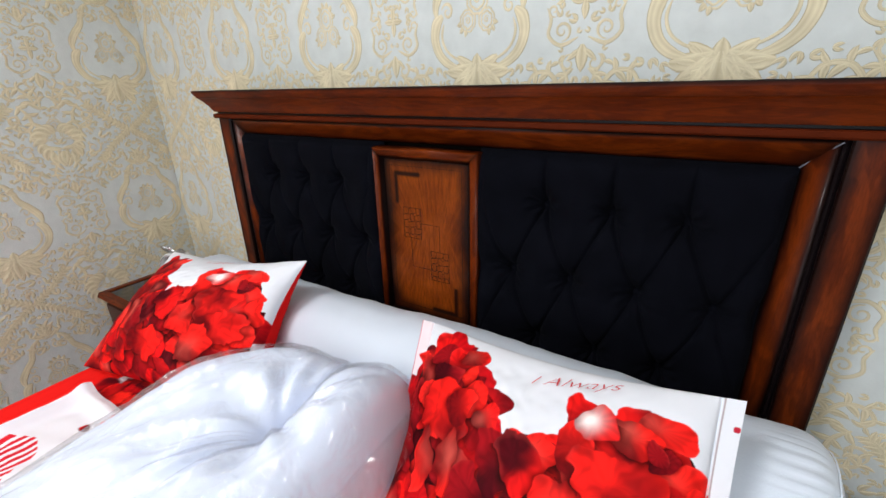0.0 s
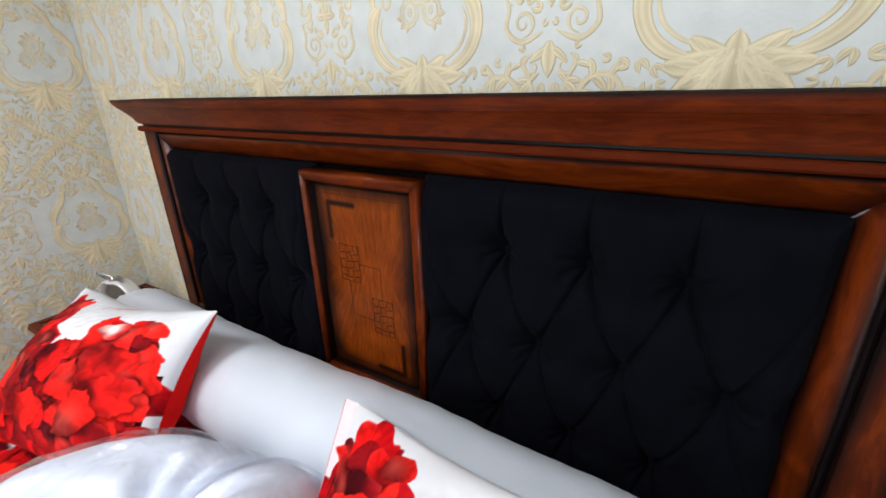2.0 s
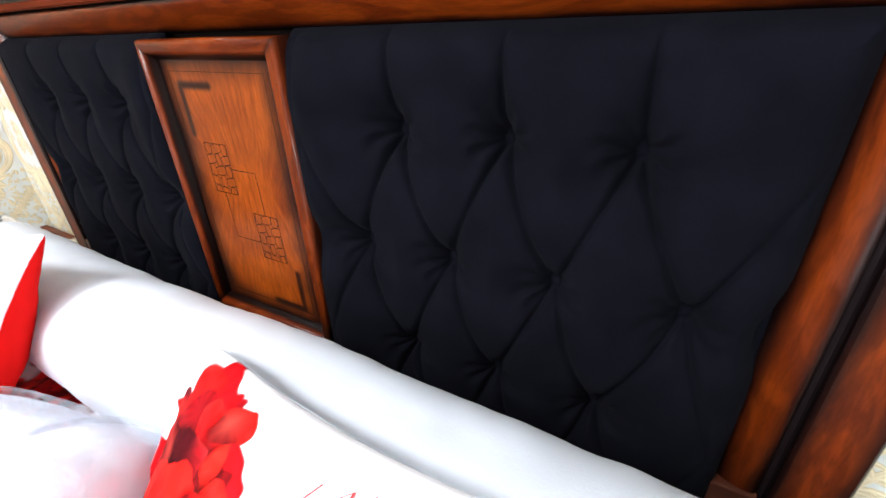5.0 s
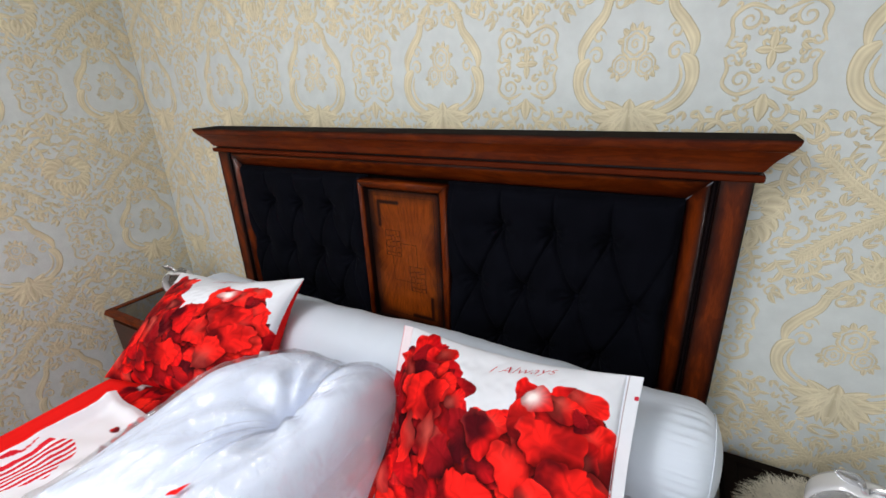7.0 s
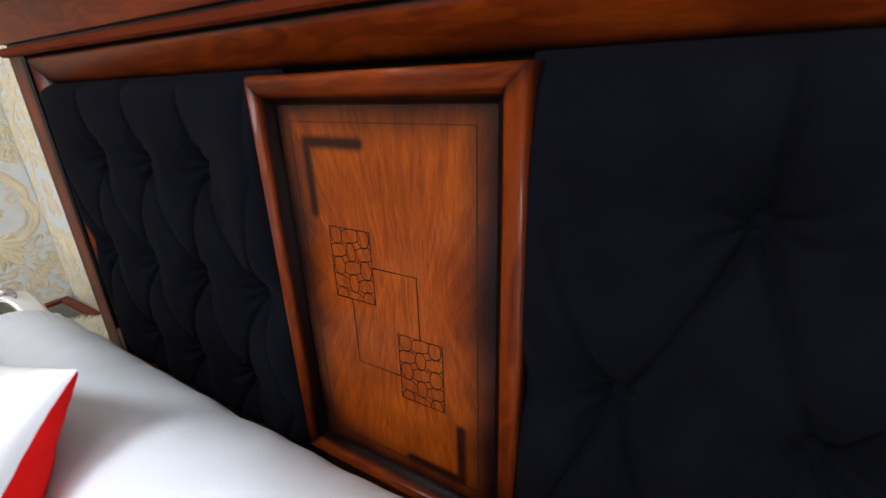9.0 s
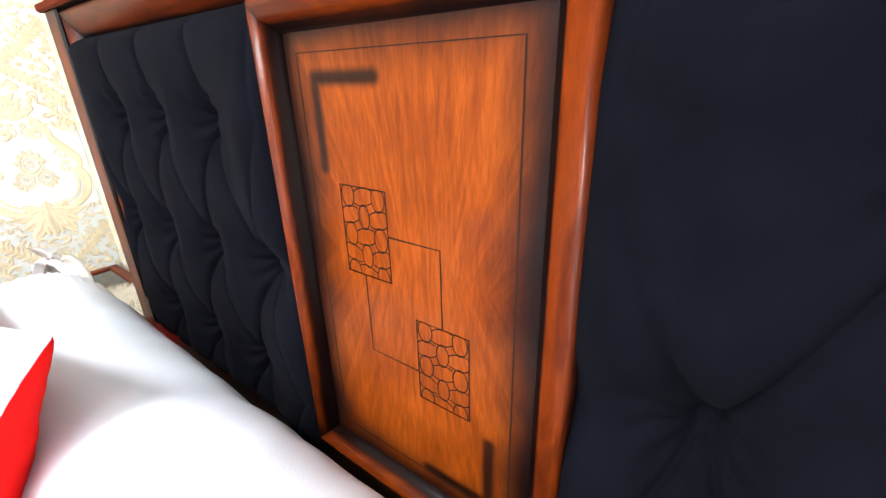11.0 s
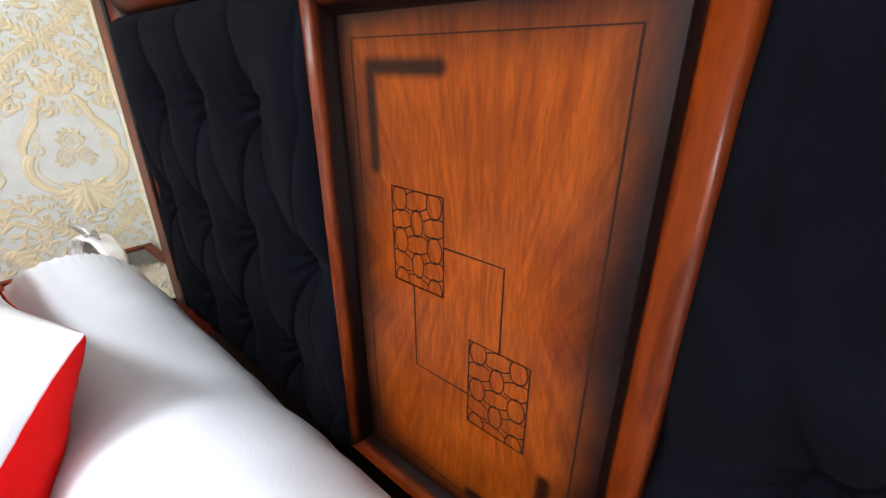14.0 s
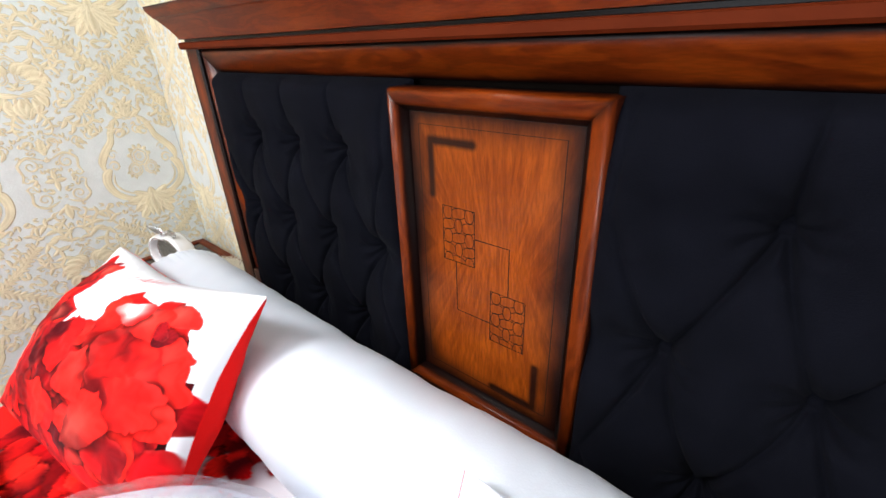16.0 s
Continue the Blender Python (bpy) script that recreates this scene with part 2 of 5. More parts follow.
def film_mat():
    m = bpy.data.materials.new("clear plastic film")
    m.use_nodes = True
    nt, N = m.node_tree, m.node_tree.nodes
    b = N["Principled BSDF"]
    N.remove(b)
    tr, gl, mx, fr = N.new("ShaderNodeBsdfTransparent"), N.new("ShaderNodeBsdfGlossy"), N.new("ShaderNodeMixShader"), N.new("ShaderNodeLayerWeight")
    sc = N.new("ShaderNodeMath")
    sc.operation, sc.use_clamp = "MULTIPLY_ADD", True
    sc.inputs[1].default_value, sc.inputs[2].default_value = 0.26, 0.14
    tr.inputs[0].default_value = (0.97, 0.97, 0.98, 1)
    gl.inputs["Roughness"].default_value = 0.03
    fr.inputs[0].default_value = 0.28
    tc, n, n2, bp = N.new("ShaderNodeTexCoord"), N.new("ShaderNodeTexNoise"), N.new("ShaderNodeTexNoise"), N.new("ShaderNodeBump")
    n.inputs["Scale"].default_value, n.inputs["Detail"].default_value, n.inputs["Distortion"].default_value = 24, 4, 1.8
    bp.inputs["Strength"].default_value, bp.inputs["Distance"].default_value = 0.95, 0.010
    nt.links.new(tc.outputs["Object"], n.inputs[0])
    nt.links.new(n.outputs[0], bp.inputs["Height"])
    nt.links.new(bp.outputs[0], gl.inputs["Normal"])
    nt.links.new(fr.outputs["Facing"], sc.inputs[0])
    nt.links.new(sc.outputs[0], mx.inputs[0])
    nt.links.new(tr.outputs[0], mx.inputs[1])
    nt.links.new(gl.outputs[0], mx.inputs[2])
    nt.links.new(mx.outputs[0], N["Material Output"].inputs[0])
    return m


M_FILM = film_mat()


# ---- mesh helpers ----
def part(name, bm, material, parent=None, label="", smooth=False):
    me = bpy.data.meshes.new(name)
    bm.to_mesh(me)
    bm.free()
    for m in (material if isinstance(material, (list, tuple)) else [material]):
        me.materials.append(m)
    if smooth:
        me.polygons.foreach_set("use_smooth", [True] * len(me.polygons))
    ob = new(name, me)
    if parent is not None:
        ob.parent = parent
        ob.matrix_parent_inverse = parent.matrix_world.inverted()
    if label:
        ob["label"] = label
    return ob


def empty(name, x=0, y=0, z=0):
    ob = new(name)
    ob.empty_display_size = 0.05
    ob.matrix_world = pose(x, y, z)
    bpy.context.view_layer.update()
    return ob


def box(x0, x1, y0, y1, z0, z1, bevel=0.0, segs=2):
    bm = bmesh.new()
    bmesh.ops.create_cube(bm, size=1)
    for v in bm.verts:
        v.co = Vector(((x0 + x1) / 2 + v.co.x * (x1 - x0), (y0 + y1) / 2 + v.co.y * (y1 - y0), (z0 + z1) / 2 + v.co.z * (z1 - z0)))
    if bevel:
        bmesh.ops.bevel(bm, geom=bm.edges[:], offset=bevel, segments=segs, affect="EDGES", profile=0.6)
    return bm


def sweep(profile, path, closed=False):
    """Sweeps a profile of (out, up, u) along path frames (origin, out-vector, up-vector); u is stored as the UV's first coordinate."""
    bm = bmesh.new()
    uvl = bm.loops.layers.uv.new("UVMap")
    rows = []
    for o, ov, uvv in path:
        rows.append([bm.verts.new(Vector(o) + Vector(ov) * p[0] + Vector(uvv) * p[1]) for p in profile])
    n = len(rows) - 1
    for i in range(n):
        for j in range(len(profile) - 1):
            f = bm.faces.new((rows[i][j], rows[i][j + 1], rows[i + 1][j + 1], rows[i + 1][j]))
            for lp, (u, v) in zip(f.loops, ((profile[j][2], i / n), (profile[j + 1][2], i / n), (profile[j + 1][2], (i + 1) / n), (profile[j][2], (i + 1) / n))):
                lp[uvl].uv = (u, v)
    for r in (rows[0], rows[-1]):
        try:
            bm.faces.new(r)
        except ValueError:
            pass
    bmesh.ops.recalc_face_normals(bm, faces=bm.faces[:])
    return bm


def grid_mesh(fn, nu, nv, wrap=False):
    """A sheet whose points are fn(u, v), u and v arrays in 0..1, as a bmesh-free mesh: vertices (nv+1)*(nu+1)."""
    u, v = np.meshgrid(np.linspace(0, 1, nu + 1), np.linspace(0, 1, nv + 1))
    co = fn(u, v).reshape(-1, 3)
    i = np.arange(nu)[None, :] + (nu + 1) * np.arange(nv)[:, None]
    q = np.stack([i, i + 1, i + nu + 2, i + nu + 1], -1).reshape(-1, 4)
    return co, q


def sheet(name, co, quads, material, parent=None, label="", colors=None):
    me = bpy.data.meshes.new(name)
    me.vertices.add(len(co))
    me.vertices.foreach_set("co", np.asarray(co, float).ravel())
    me.loops.add(len(quads) * 4)
    me.loops.foreach_set("vertex_index", np.asarray(quads).ravel())
    me.polygons.add(len(quads))
    me.polygons.foreach_set("loop_start", np.arange(len(quads)) * 4)
    me.update(calc_edges=True)
    me.validate()
    me.polygons.foreach_set("use_smooth", [True] * len(me.polygons))
    if colors is not None:
        at = me.color_attributes.new("print", "FLOAT_COLOR", "POINT")
        at.data.foreach_set("color", np.concatenate([colors, np.ones((len(colors), 1))], 1).ravel())
    me.materials.append(material)
    ob = new(name, me)
    if parent is not None:
        ob.parent = parent
        ob.matrix_parent_inverse = parent.matrix_world.inverted()
    if label:
        ob["label"] = label
    return ob


def wave(x, y, seed=0, octaves=4, base=1.0):
    """Smooth pseudo-noise on arrays, about -1..1."""
    rs = np.random.RandomState(seed)
    out = np.zeros_like(x, dtype=float)
    amp, tot = 1.0, 0.0
    for o in range(octaves):
        for _ in range(3):
            a, ph = rs.uniform(0, 2 * np.pi), rs.uniform(0, 2 * np.pi)
            f = base * 2 ** o * rs.uniform(0.7, 1.3) * 2 * np.pi
            out += amp * np.sin(f * (x * np.cos(a) + y * np.sin(a)) + ph + 1.3 * np.sin(f * 0.43 * (x * np.sin(a) - y * np.cos(a)) + ph * 2))
        tot += 3 * amp * 0.6
        amp *= 0.55
    return out / tot


def smooth(a, lo, hi):
    t = np.clip((a - lo) / (hi - lo), 0, 1)
    return t * t * (3 - 2 * t)


# ---- room ----
BACK_X0, BACK_Y0, BACK_SLOPE = 0.0, 1.062, -0.035


def back_y(x):
    return BACK_Y0 + BACK_SLOPE * (x - BACK_X0)


TOP = ROOM["top"]
XL, XR, YF = ROOM["left"], ROOM["right"], ROOM["front"]
bm = bmesh.new()
q = [(XL - 0.15, back_y(XL - 0.15)), (XR + 0.15, back_y(XR + 0.15)), (XR + 0.15, back_y(XR) + 0.15), (XL - 0.15, back_y(XL) + 0.15)]
lo = [bm.verts.new((x, y, 0)) for x, y in q]
hi = [bm.verts.new((x, y, TOP)) for x, y in q]
bm.faces.new(lo[::-1]), bm.faces.new(hi)
for i in range(4):
    bm.faces.new((lo[i], lo[(i + 1) % 4], hi[(i + 1) % 4], hi[i]))
wall_back = tagged(part("wall_back", bm, M_PAPER), "blue grey wallpaper with cream embossed damask medallions", "wall", kind="structure")
wall_left = tagged(part("wall_left", box(XL - 0.15, XL, YF - 0.15, back_y(XL) - 0.002, 0, TOP), M_PAPER), "blue grey damask wallpaper with cream relief beside the bed", "wall", kind="structure")
tagged(part("wall_right", box(XR, XR + 0.15, YF - 0.15, back_y(XR) - 0.002, 0, TOP), M_PAPER), "plain pale wall closing the room", "wall", kind="structure")
# unseen front wall, left open where the added front fill stands
bm = bmesh.new()
for x0, x1, za, zb in ((XL, FILL_OPENING["x0"], 0, TOP), (FILL_OPENING["x1"], XR, 0, TOP), (FILL_OPENING["x0"], FILL_OPENING["x1"], 0, FILL_OPENING["z0"]), (FILL_OPENING["x0"], FILL_OPENING["x1"], FILL_OPENING["z1"], TOP)):
    b2 = box(x0, x1, YF - 0.15, YF, za, zb)
    me_ = bpy.data.meshes.new("tmp")
    b2.to_mesh(me_)
    b2.free()
    bm.from_mesh(me_)
    bpy.data.meshes.remove(me_)
tagged(part("wall_front", bm, M_PLASTER), "unseen white plaster wall with an opening added for fill light", "wall", kind="structure")
tagged(part("floor", box(XL - 0.15, XR + 0.15, YF - 0.15, 1.3, -0.1, 0), M_FLOOR), "pale grey polished floor", "floor", kind="structure")
tagged(part("ceiling", box(XL - 0.15, XR + 0.15, YF - 0.15, 1.3, TOP, TOP + 0.1), M_PLASTER), "plain white plaster ceiling", "ceiling", kind="structure")

# glowing panels added under the ceiling to go with the unseen fill lamps
M_GLOW = bpy.data.materials.new("added fill panel glow")
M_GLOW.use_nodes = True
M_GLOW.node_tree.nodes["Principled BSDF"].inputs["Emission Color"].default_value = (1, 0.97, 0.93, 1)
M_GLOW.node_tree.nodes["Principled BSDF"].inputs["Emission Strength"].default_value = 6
for lx, ly, watts in FILL_LAMPS:
    cl = tagged(empty("fill_panel", lx, ly, TOP), "unseen glowing square panel added under the ceiling as fill light", "ceiling light", "ceiling lights")
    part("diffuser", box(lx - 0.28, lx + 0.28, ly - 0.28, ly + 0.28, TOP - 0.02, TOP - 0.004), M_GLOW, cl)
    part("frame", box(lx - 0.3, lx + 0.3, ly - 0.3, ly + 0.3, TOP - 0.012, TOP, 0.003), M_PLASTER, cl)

# ---- bed ----
C = -0.672          # middle of the bed along the wall
FACE = 0.983        # front face of the headboard's frame
bed = tagged(empty("bed", C, 0.0, 0), "dark cherry wooden double bed with black tufted velvet headboard", "bed")


def fine(pts, n=4):
    """A smooth run through the points of a profile."""
    P = [pts[0]] + list(pts) + [pts[-1]]
    out = []
    for i in range(1, len(P) - 2):
        p0, p1, p2, p3 = [np.array(p, float) for p in P[i - 1:i + 3]]
        for k in range(n):
            t = k / n
            out.append(tuple(0.5 * (2 * p1 + (p2 - p0) * t + (2 * p0 - 5 * p1 + 4 * p2 - p3) * t * t + (3 * p1 - p0 - 3 * p2 + p3) * t ** 3)))
    return out + [pts[-1]]


def straight(profile, p0, p1, out, up):
    return sweep(profile, [(p0, out, up), (p1, out, up)])


# cornice: profile of (forward, up); it returns along both ends
prof = [(-0.06, 0.0, 0.0), (0.012, 0.0, 0.0), (0.016, 0.004, 0.04), (0.016, 0.014, 0.08), (0.012, 0.0165, 0.06), (0.003, 0.0175, 0.0), (0.003, 0.0225, 0.0)] + fine([(0.011, 0.0235, 0.12), (0.015, 0.030, 0.3), (0.024, 0.046, 0.5), (0.038, 0.064, 0.68), (0.044, 0.071, 0.76)]) + [(0.047, 0.073, 0.88), (0.053, 0.082, 0.82), (0.057, 0.090, 0.86), (0.058, 0.098, 0.97), (-0.06, 0.098, 1.0)]
HALF = 0.942
z0 = 1.304
yb = FACE + 0.06
path = [((C - HALF, yb, z0), (-1, 0, 0), (0, 0, 1)), ((C - HALF, FACE, z0), (-1, -1, 0), (0, 0, 1)), ((C + HALF, FACE, z0), (1, -1, 0), (0, 0, 1)), ((C + HALF, yb, z0), (1, 0, 0), (0, 0, 1))]
corn = part("cornice", sweep(prof, path), [M_CORNICE, M_MATTE, M_FILLET], bed, "dark cherry stepped cornice")
for f in corn.data.polygons:
    if (f.normal.z > 0.9 and f.center.z > z0 + 0.09) or f.center.z < z0 + 0.001:
        f.material_index = 1
    elif f.center.z < z0 + 0.0165:
        f.material_index = 2

# posts and plain panel behind
for sx in (-1, 1):
    x_out = C + sx * HALF
    pr = [(0.0, 0.045, 0.0), (0.0, -0.004, 0.0), (0.004, -0.008, 0.08), (0.064, -0.008, 0.92), (0.068, -0.004, 1.0), (0.068, 0.045, 1.0)]
    part("post", straight(pr, (x_out, FACE, 0.0), (x_out, FACE, z0), (-sx, 0, 0), (0, 1, 0)), M_POST, bed)
    # mitred inner moulding, sloping in to the velvet
    pr = [(0.0, 0.03, 0.0), (0.0, 0.002, 0.0)] + fine([(0.001, 0.0, 0.0), (0.005, -0.0045, 0.06), (0.012, -0.006, 0.2), (0.026, -0.0035, 0.5), (0.042, 0.003, 0.82), (0.052, 0.010, 1.0)]) + [(0.054, 0.03, 1.0)]
    part("side_moulding", sweep(pr, [((C + sx * 0.864, FACE, 0.50), (-sx, 0, 0), (0, 1, 0)), ((C + sx * 0.864, FACE, 1.303), (-sx, 0, -1), (0, 1, 0))]), M_POST, bed, smooth=True)
    part("bead", straight([(0.0, 0.02, 0), (0.0, 0.004, 0), (0.005, 0.0, 0.02), (0.010, 0.004, 0), (0.010, 0.02, 0)], (C + sx * 0.874, FACE, 0.3), (C + sx * 0.874, FACE, z0), (-sx, 0, 0), (0, 1, 0)), M_BURN, bed)
pr = [(0.0, 0.03, 0.0), (0.0, 0.002, 0.0)] + fine([(0.001, 0.0, 0.0), (0.005, -0.0045, 0.06), (0.012, -0.006, 0.2), (0.026, -0.0035, 0.5), (0.042, 0.003, 0.82), (0.052, 0.010, 1.0)]) + [(0.054, 0.03, 1.0)]
part("top_moulding", sweep(pr, [((C - 0.864, FACE, 1.303), (1, 0, -1), (0, 1, 0)), ((C + 0.864, FACE, 1.303), (-1, 0, -1), (0, 1, 0))]), M_RAIL, bed, smooth=True)
part("headboard_back", box(C - 0.90, C + 0.90, FACE + 0.03, FACE + 0.05, 0.1, 1.31), M_MATTE, bed)
part("bottom_rail", box(C - 0.864, C + 0.864, FACE - 0.012, FACE + 0.03, 0.55, 0.698, 0.004), M_DARKWOOD, bed, "dark cherry lower rail")
# mitre lines: right one coloured pale as a painted highlight, left one dark
for sx in (-1, 1):
    part("mitre_joint", straight([(0, 0, 0), (0.0015, -0.0006, 0), (0.003, 0, 0)], (C + sx * 0.862, FACE - 0.0090, 1.301), (C + sx * 0.812, FACE + 0.0055, 1.251), (sx * 0.7, 0, -0.7), (0, 1, 0)), M_MITRE_GLINT if sx > 0 else M_BURN, bed)

# tufted velvet panels
BUTTONS = [(x, 1.122) for x in (-0.483, -0.328, -0.172, -0.019, 0.134)] + [(x, 0.932) for x in (-0.410, -0.256, -0.098, 0.060)] + [(x, 0.748) for x in (-0.483, -0.333, -0.178, -0.025, 0.128)] + [(x, 0.561) for x in (-0.402, -0.25, -0.095, 0.058)]
SEAMS = []
for i, (x, z) in enumerate(BUTTONS):
    for x2, z2 in BUTTONS[i + 1:]:
        if abs(abs(z - z2) - 0.187) < 0.012 and abs(x - x2) < 0.1:
            SEAMS.append((x, z, x2, z2))
    if z > 1.1:
        SEAMS.append((x, z, x + 0.004, 1.26))


def velvet(u, v, x0, x1, z0, z1, sign):
    x, z = x0 + u * (x1 - x0), z0 + v * (z1 - z0)
    xs = x if sign > 0 else 2 * C - x
    h = np.ones_like(x) * 0.046
    ds = np.full(x.shape, 9.0)
    for ax, az, bx, bz in SEAMS:
        L2 = (bx - ax) ** 2 + (bz - az) ** 2
        t = np.clip(((xs - ax) * (bx - ax) + (z - az) * (bz - az)) / L2, 0, 1)
        ds = np.minimum(ds, np.hypot(xs - ax - t * (bx - ax), z - az - t * (bz - az)))
    db = np.full(x.shape, 9.0)
    pull = np.zeros_like(x)
    for bx, bz in BUTTONS:
        if -0.46 < bx < 0.10:
            d1 = np.hypot(xs - bx, z - bz)
            db = np.minimum(db, d1)
            # short pleats pulled in by the button
            pull = pull + 0.0030 * np.sin(8 * np.arctan2(z - bz, xs - bx) + 40 * bx + 2 * np.sin(60 * d1)) * np.exp(-((d1 - 0.028) / 0.020) ** 2)
    near = np.exp(-(db / 0.085) ** 2)
    crease = (0.0030 + 0.012 * near) * np.exp(-(ds / 0.004) ** 1.2) + 0.006 * np.exp(-ds / 0.03)
    hole = 0.040 * np.exp(-(db / 0.021) ** 1.25) + 0.012 * np.exp(-(db / 0.055) ** 2)
    inner = (xs + 0.512)
    # both upright edges are drawn in beside the middle row of buttons and bulge between the rows
    row = np.exp(-((z - 0.935) / 0.045) ** 2) + np.exp(-((z - 0.561) / 0.045) ** 2)
    outer = 0.147 - xs - 0.016 * row
    edge = np.minimum(outer, np.minimum(z1 - z, z - z0 + 0.02))
    rim = (1 - np.exp(-np.maximum(edge, 0) / 0.010)) * (1 - np.exp(-np.maximum(inner - 0.004 * row, 0) / 0.008))
    h = h + 0.020 * np.exp(-((xs + 0.465) / 0.05) ** 2) * (1 - 1.2 * row) * smooth(z1 - z, 0.0, 0.10)
    h = (h - crease - hole + pull) * rim + 0.0012 * wave(x * 6, z * 6, 5, 3) * rim
    return np.stack([x, FACE + 0.012 - np.maximum(h, -0.005), z], -1)


for sign, (xa, xb) in ((1, (C + 0.160, C + 0.815)), (-1, (C - 0.815, C - 0.160))):
    co, q4 = grid_mesh(lambda u, v: velvet(u, v, xa, xb, 0.66, 1.252, sign), 300, 270)
    pan = sheet("tufted_panel", co, q4, M_VELVET, bed, "black tufted velvet panel")
    for bx, bz in BUTTONS:
        if -0.46 < bx < 0.10 and bz > 0.65:
            b2 = bmesh.new()
            bmesh.ops.create_uvsphere(b2, u_segments=14, v_segments=8, radius=0.010, matrix=Matrix.Translation((bx if sign > 0 else 2 * C - bx, FACE + 0.020, bz)) @ Matrix.Diagonal((1, 0.5, 1, 1)))
            part("button", b2, M_VELVET, pan, smooth=True)

# middle wooden panel
PX, PZ0, PZ1 = -0.668, 0.700, 1.243
field = part("centre_panel", bmesh.new(), M_PANEL, bed, "orange cherry centre panel with engraved geometric pattern")
fb = bmesh.new()
uvl = fb.loops.layers.uv.new("UVMap")
nx, nz = 30, 40
vs = [[fb.verts.new((PX - 0.145 + 0.29 * i / nx, 0.956, PZ0 + 0.02 + (PZ1 - PZ0 - 0.04) * j / nz)) for i in range(nx + 1)] for j in range(nz + 1)]
for j in range(nz):
    for i in range(nx):
        f = fb.faces.new((vs[j][i], vs[j][i + 1], vs[j + 1][i + 1], vs[j + 1][i]))
        for lp in f.loops:
            du = min(lp.vert.co.x - (PX - 0.145), PX + 0.145 - lp.vert.co.x, lp.vert.co.z - PZ0 - 0.02, PZ1 - 0.02 - lp.vert.co.z) / 0.29
            lp[uvl].uv = (du, lp.vert.co.z)
fb.to_mesh(field.data)
fb.free()
# frame of the panel: outer round, inner step
pr = [(0.0, 0.045, 0.0), (0.0, 0.004, 0.16), (0.0015, -0.003, 0.3), (0.0045, -0.0066, 0.45), (0.009, -0.0076, 0.5), (0.018, -0.0072, 0.5), (0.021, -0.0056, 0.36), (0.0226, -0.002, 0.14), (0.0245, 0.001, 0.04), (0.030, 0.0045, 0.0), (0.033, 0.012, 0.0), (0.035, 0.03, 0.0)]
fy = 0.946
corners = [(PX - 0.172, PZ1, (1, -1)), (PX + 0.172, PZ1, (-1, -1)), (PX + 0.172, PZ0, (-1, 1)), (PX - 0.172, PZ0, (1, 1))]
for k in range(4):
    (ax, az, ao), (bx, bz, bo) = corners[k], corners[(k + 1) % 4]
    part("panel_frame", sweep(pr, [((ax, fy, az), (ao[0], 0, ao[1]), (0, 1, 0)), ((bx, fy, bz), (bo[0], 0, bo[1]), (0, 1, 0))]), M_POST if k % 2 else M_RAIL, bed, smooth=True)


def line_strip(bm, pts, w, y):
    """A thin flat groove line through points (x, z) in the panel's plane."""
    pts = [Vector((p[0], y, p[1])) for p in pts]
    rows = []
    for i, p in enumerate(pts):
        d = (pts[min(i + 1, len(pts) - 1)] - pts[max(i - 1, 0)]).normalized()
        n = Vector((-d.z, 0, d.x)) * w / 2
        rows.append((bm.verts.new(p + n), bm.verts.new(p - n)))
    for (a1, b1), (a2, b2) in zip(rows, rows[1:]):
        bm.faces.new((a1, b1, b2, a2))


GY = 0.9556
lines = bmesh.new()
line_strip(lines, [(-0.79, 0.752), (-0.79, 1.193), (-0.549, 1.193), (-0.549, 0.752)], 0.0019, GY)
line_strip(lines, [(-0.79, 0.752), (-0.549, 0.752)], 0.0019, GY)
line_strip(lines, [(-0.686, 1.029), (-0.624, 1.029), (-0.624, 0.948)], 0.0019, GY)
line_strip(lines, [(-0.723, 0.98), (-0.723, 0.888), (-0.656, 0.888)], 0.0019, GY)
for gx, gz in ((-0.748, 0.980), (-0.656, 0.856)):
    w, h = 0.062, 0.093
    line_strip(lines, [(gx, gz), (gx + w, gz), (gx + w, gz + h), (gx, gz + h), (gx, gz - 0.0007)], 0.0018, GY)
    # woven cobbles: upright ovals and lying cushions by turns, cut off at the lower edge
    cw, ch = w / 3, h / 4.55
    for ci in range(3):
        for ri in range(5):
            cx, cz = gx + (ci + 0.5) * cw, gz + h - (ri + 0.45) * ch
            if (ci + ri) % 2 == 0:
                rx, rz = cw * (0.36 if ci == 1 else 0.42), ch * 0.62
                line_strip(lines, [(cx + rx * math.cos(t * math.pi / 9), min(max(cz + rz * math.sin(t * math.pi / 9), gz), gz + h)) for t in range(19)], 0.0013, GY)
            else:
                tilt = 0.10 * ch * (1 if (ci + 2 * ri) % 3 else -1)
                for sz in (-1, 1):
                    line_strip(lines, [(min(max(cx + q * cw * 0.62, gx), gx + w), min(max(cz + q * tilt + sz * ch * (0.45 - 0.17 * q * q), gz), gz + h)) for q in (-1, -0.6, -0.2, 0.2, 0.6, 1)], 0.0013, GY)
line_strip(lines, [(-0.765, 1.171), (-0.690, 1.171)], 0.0012, GY - 0.0012)
line_strip(lines, [(-0.650, 0.757), (-0.590, 0.757)], 0.0012, GY - 0.0012)
part("engraving", lines, M_GROOVE, field, "dark engraved lines")

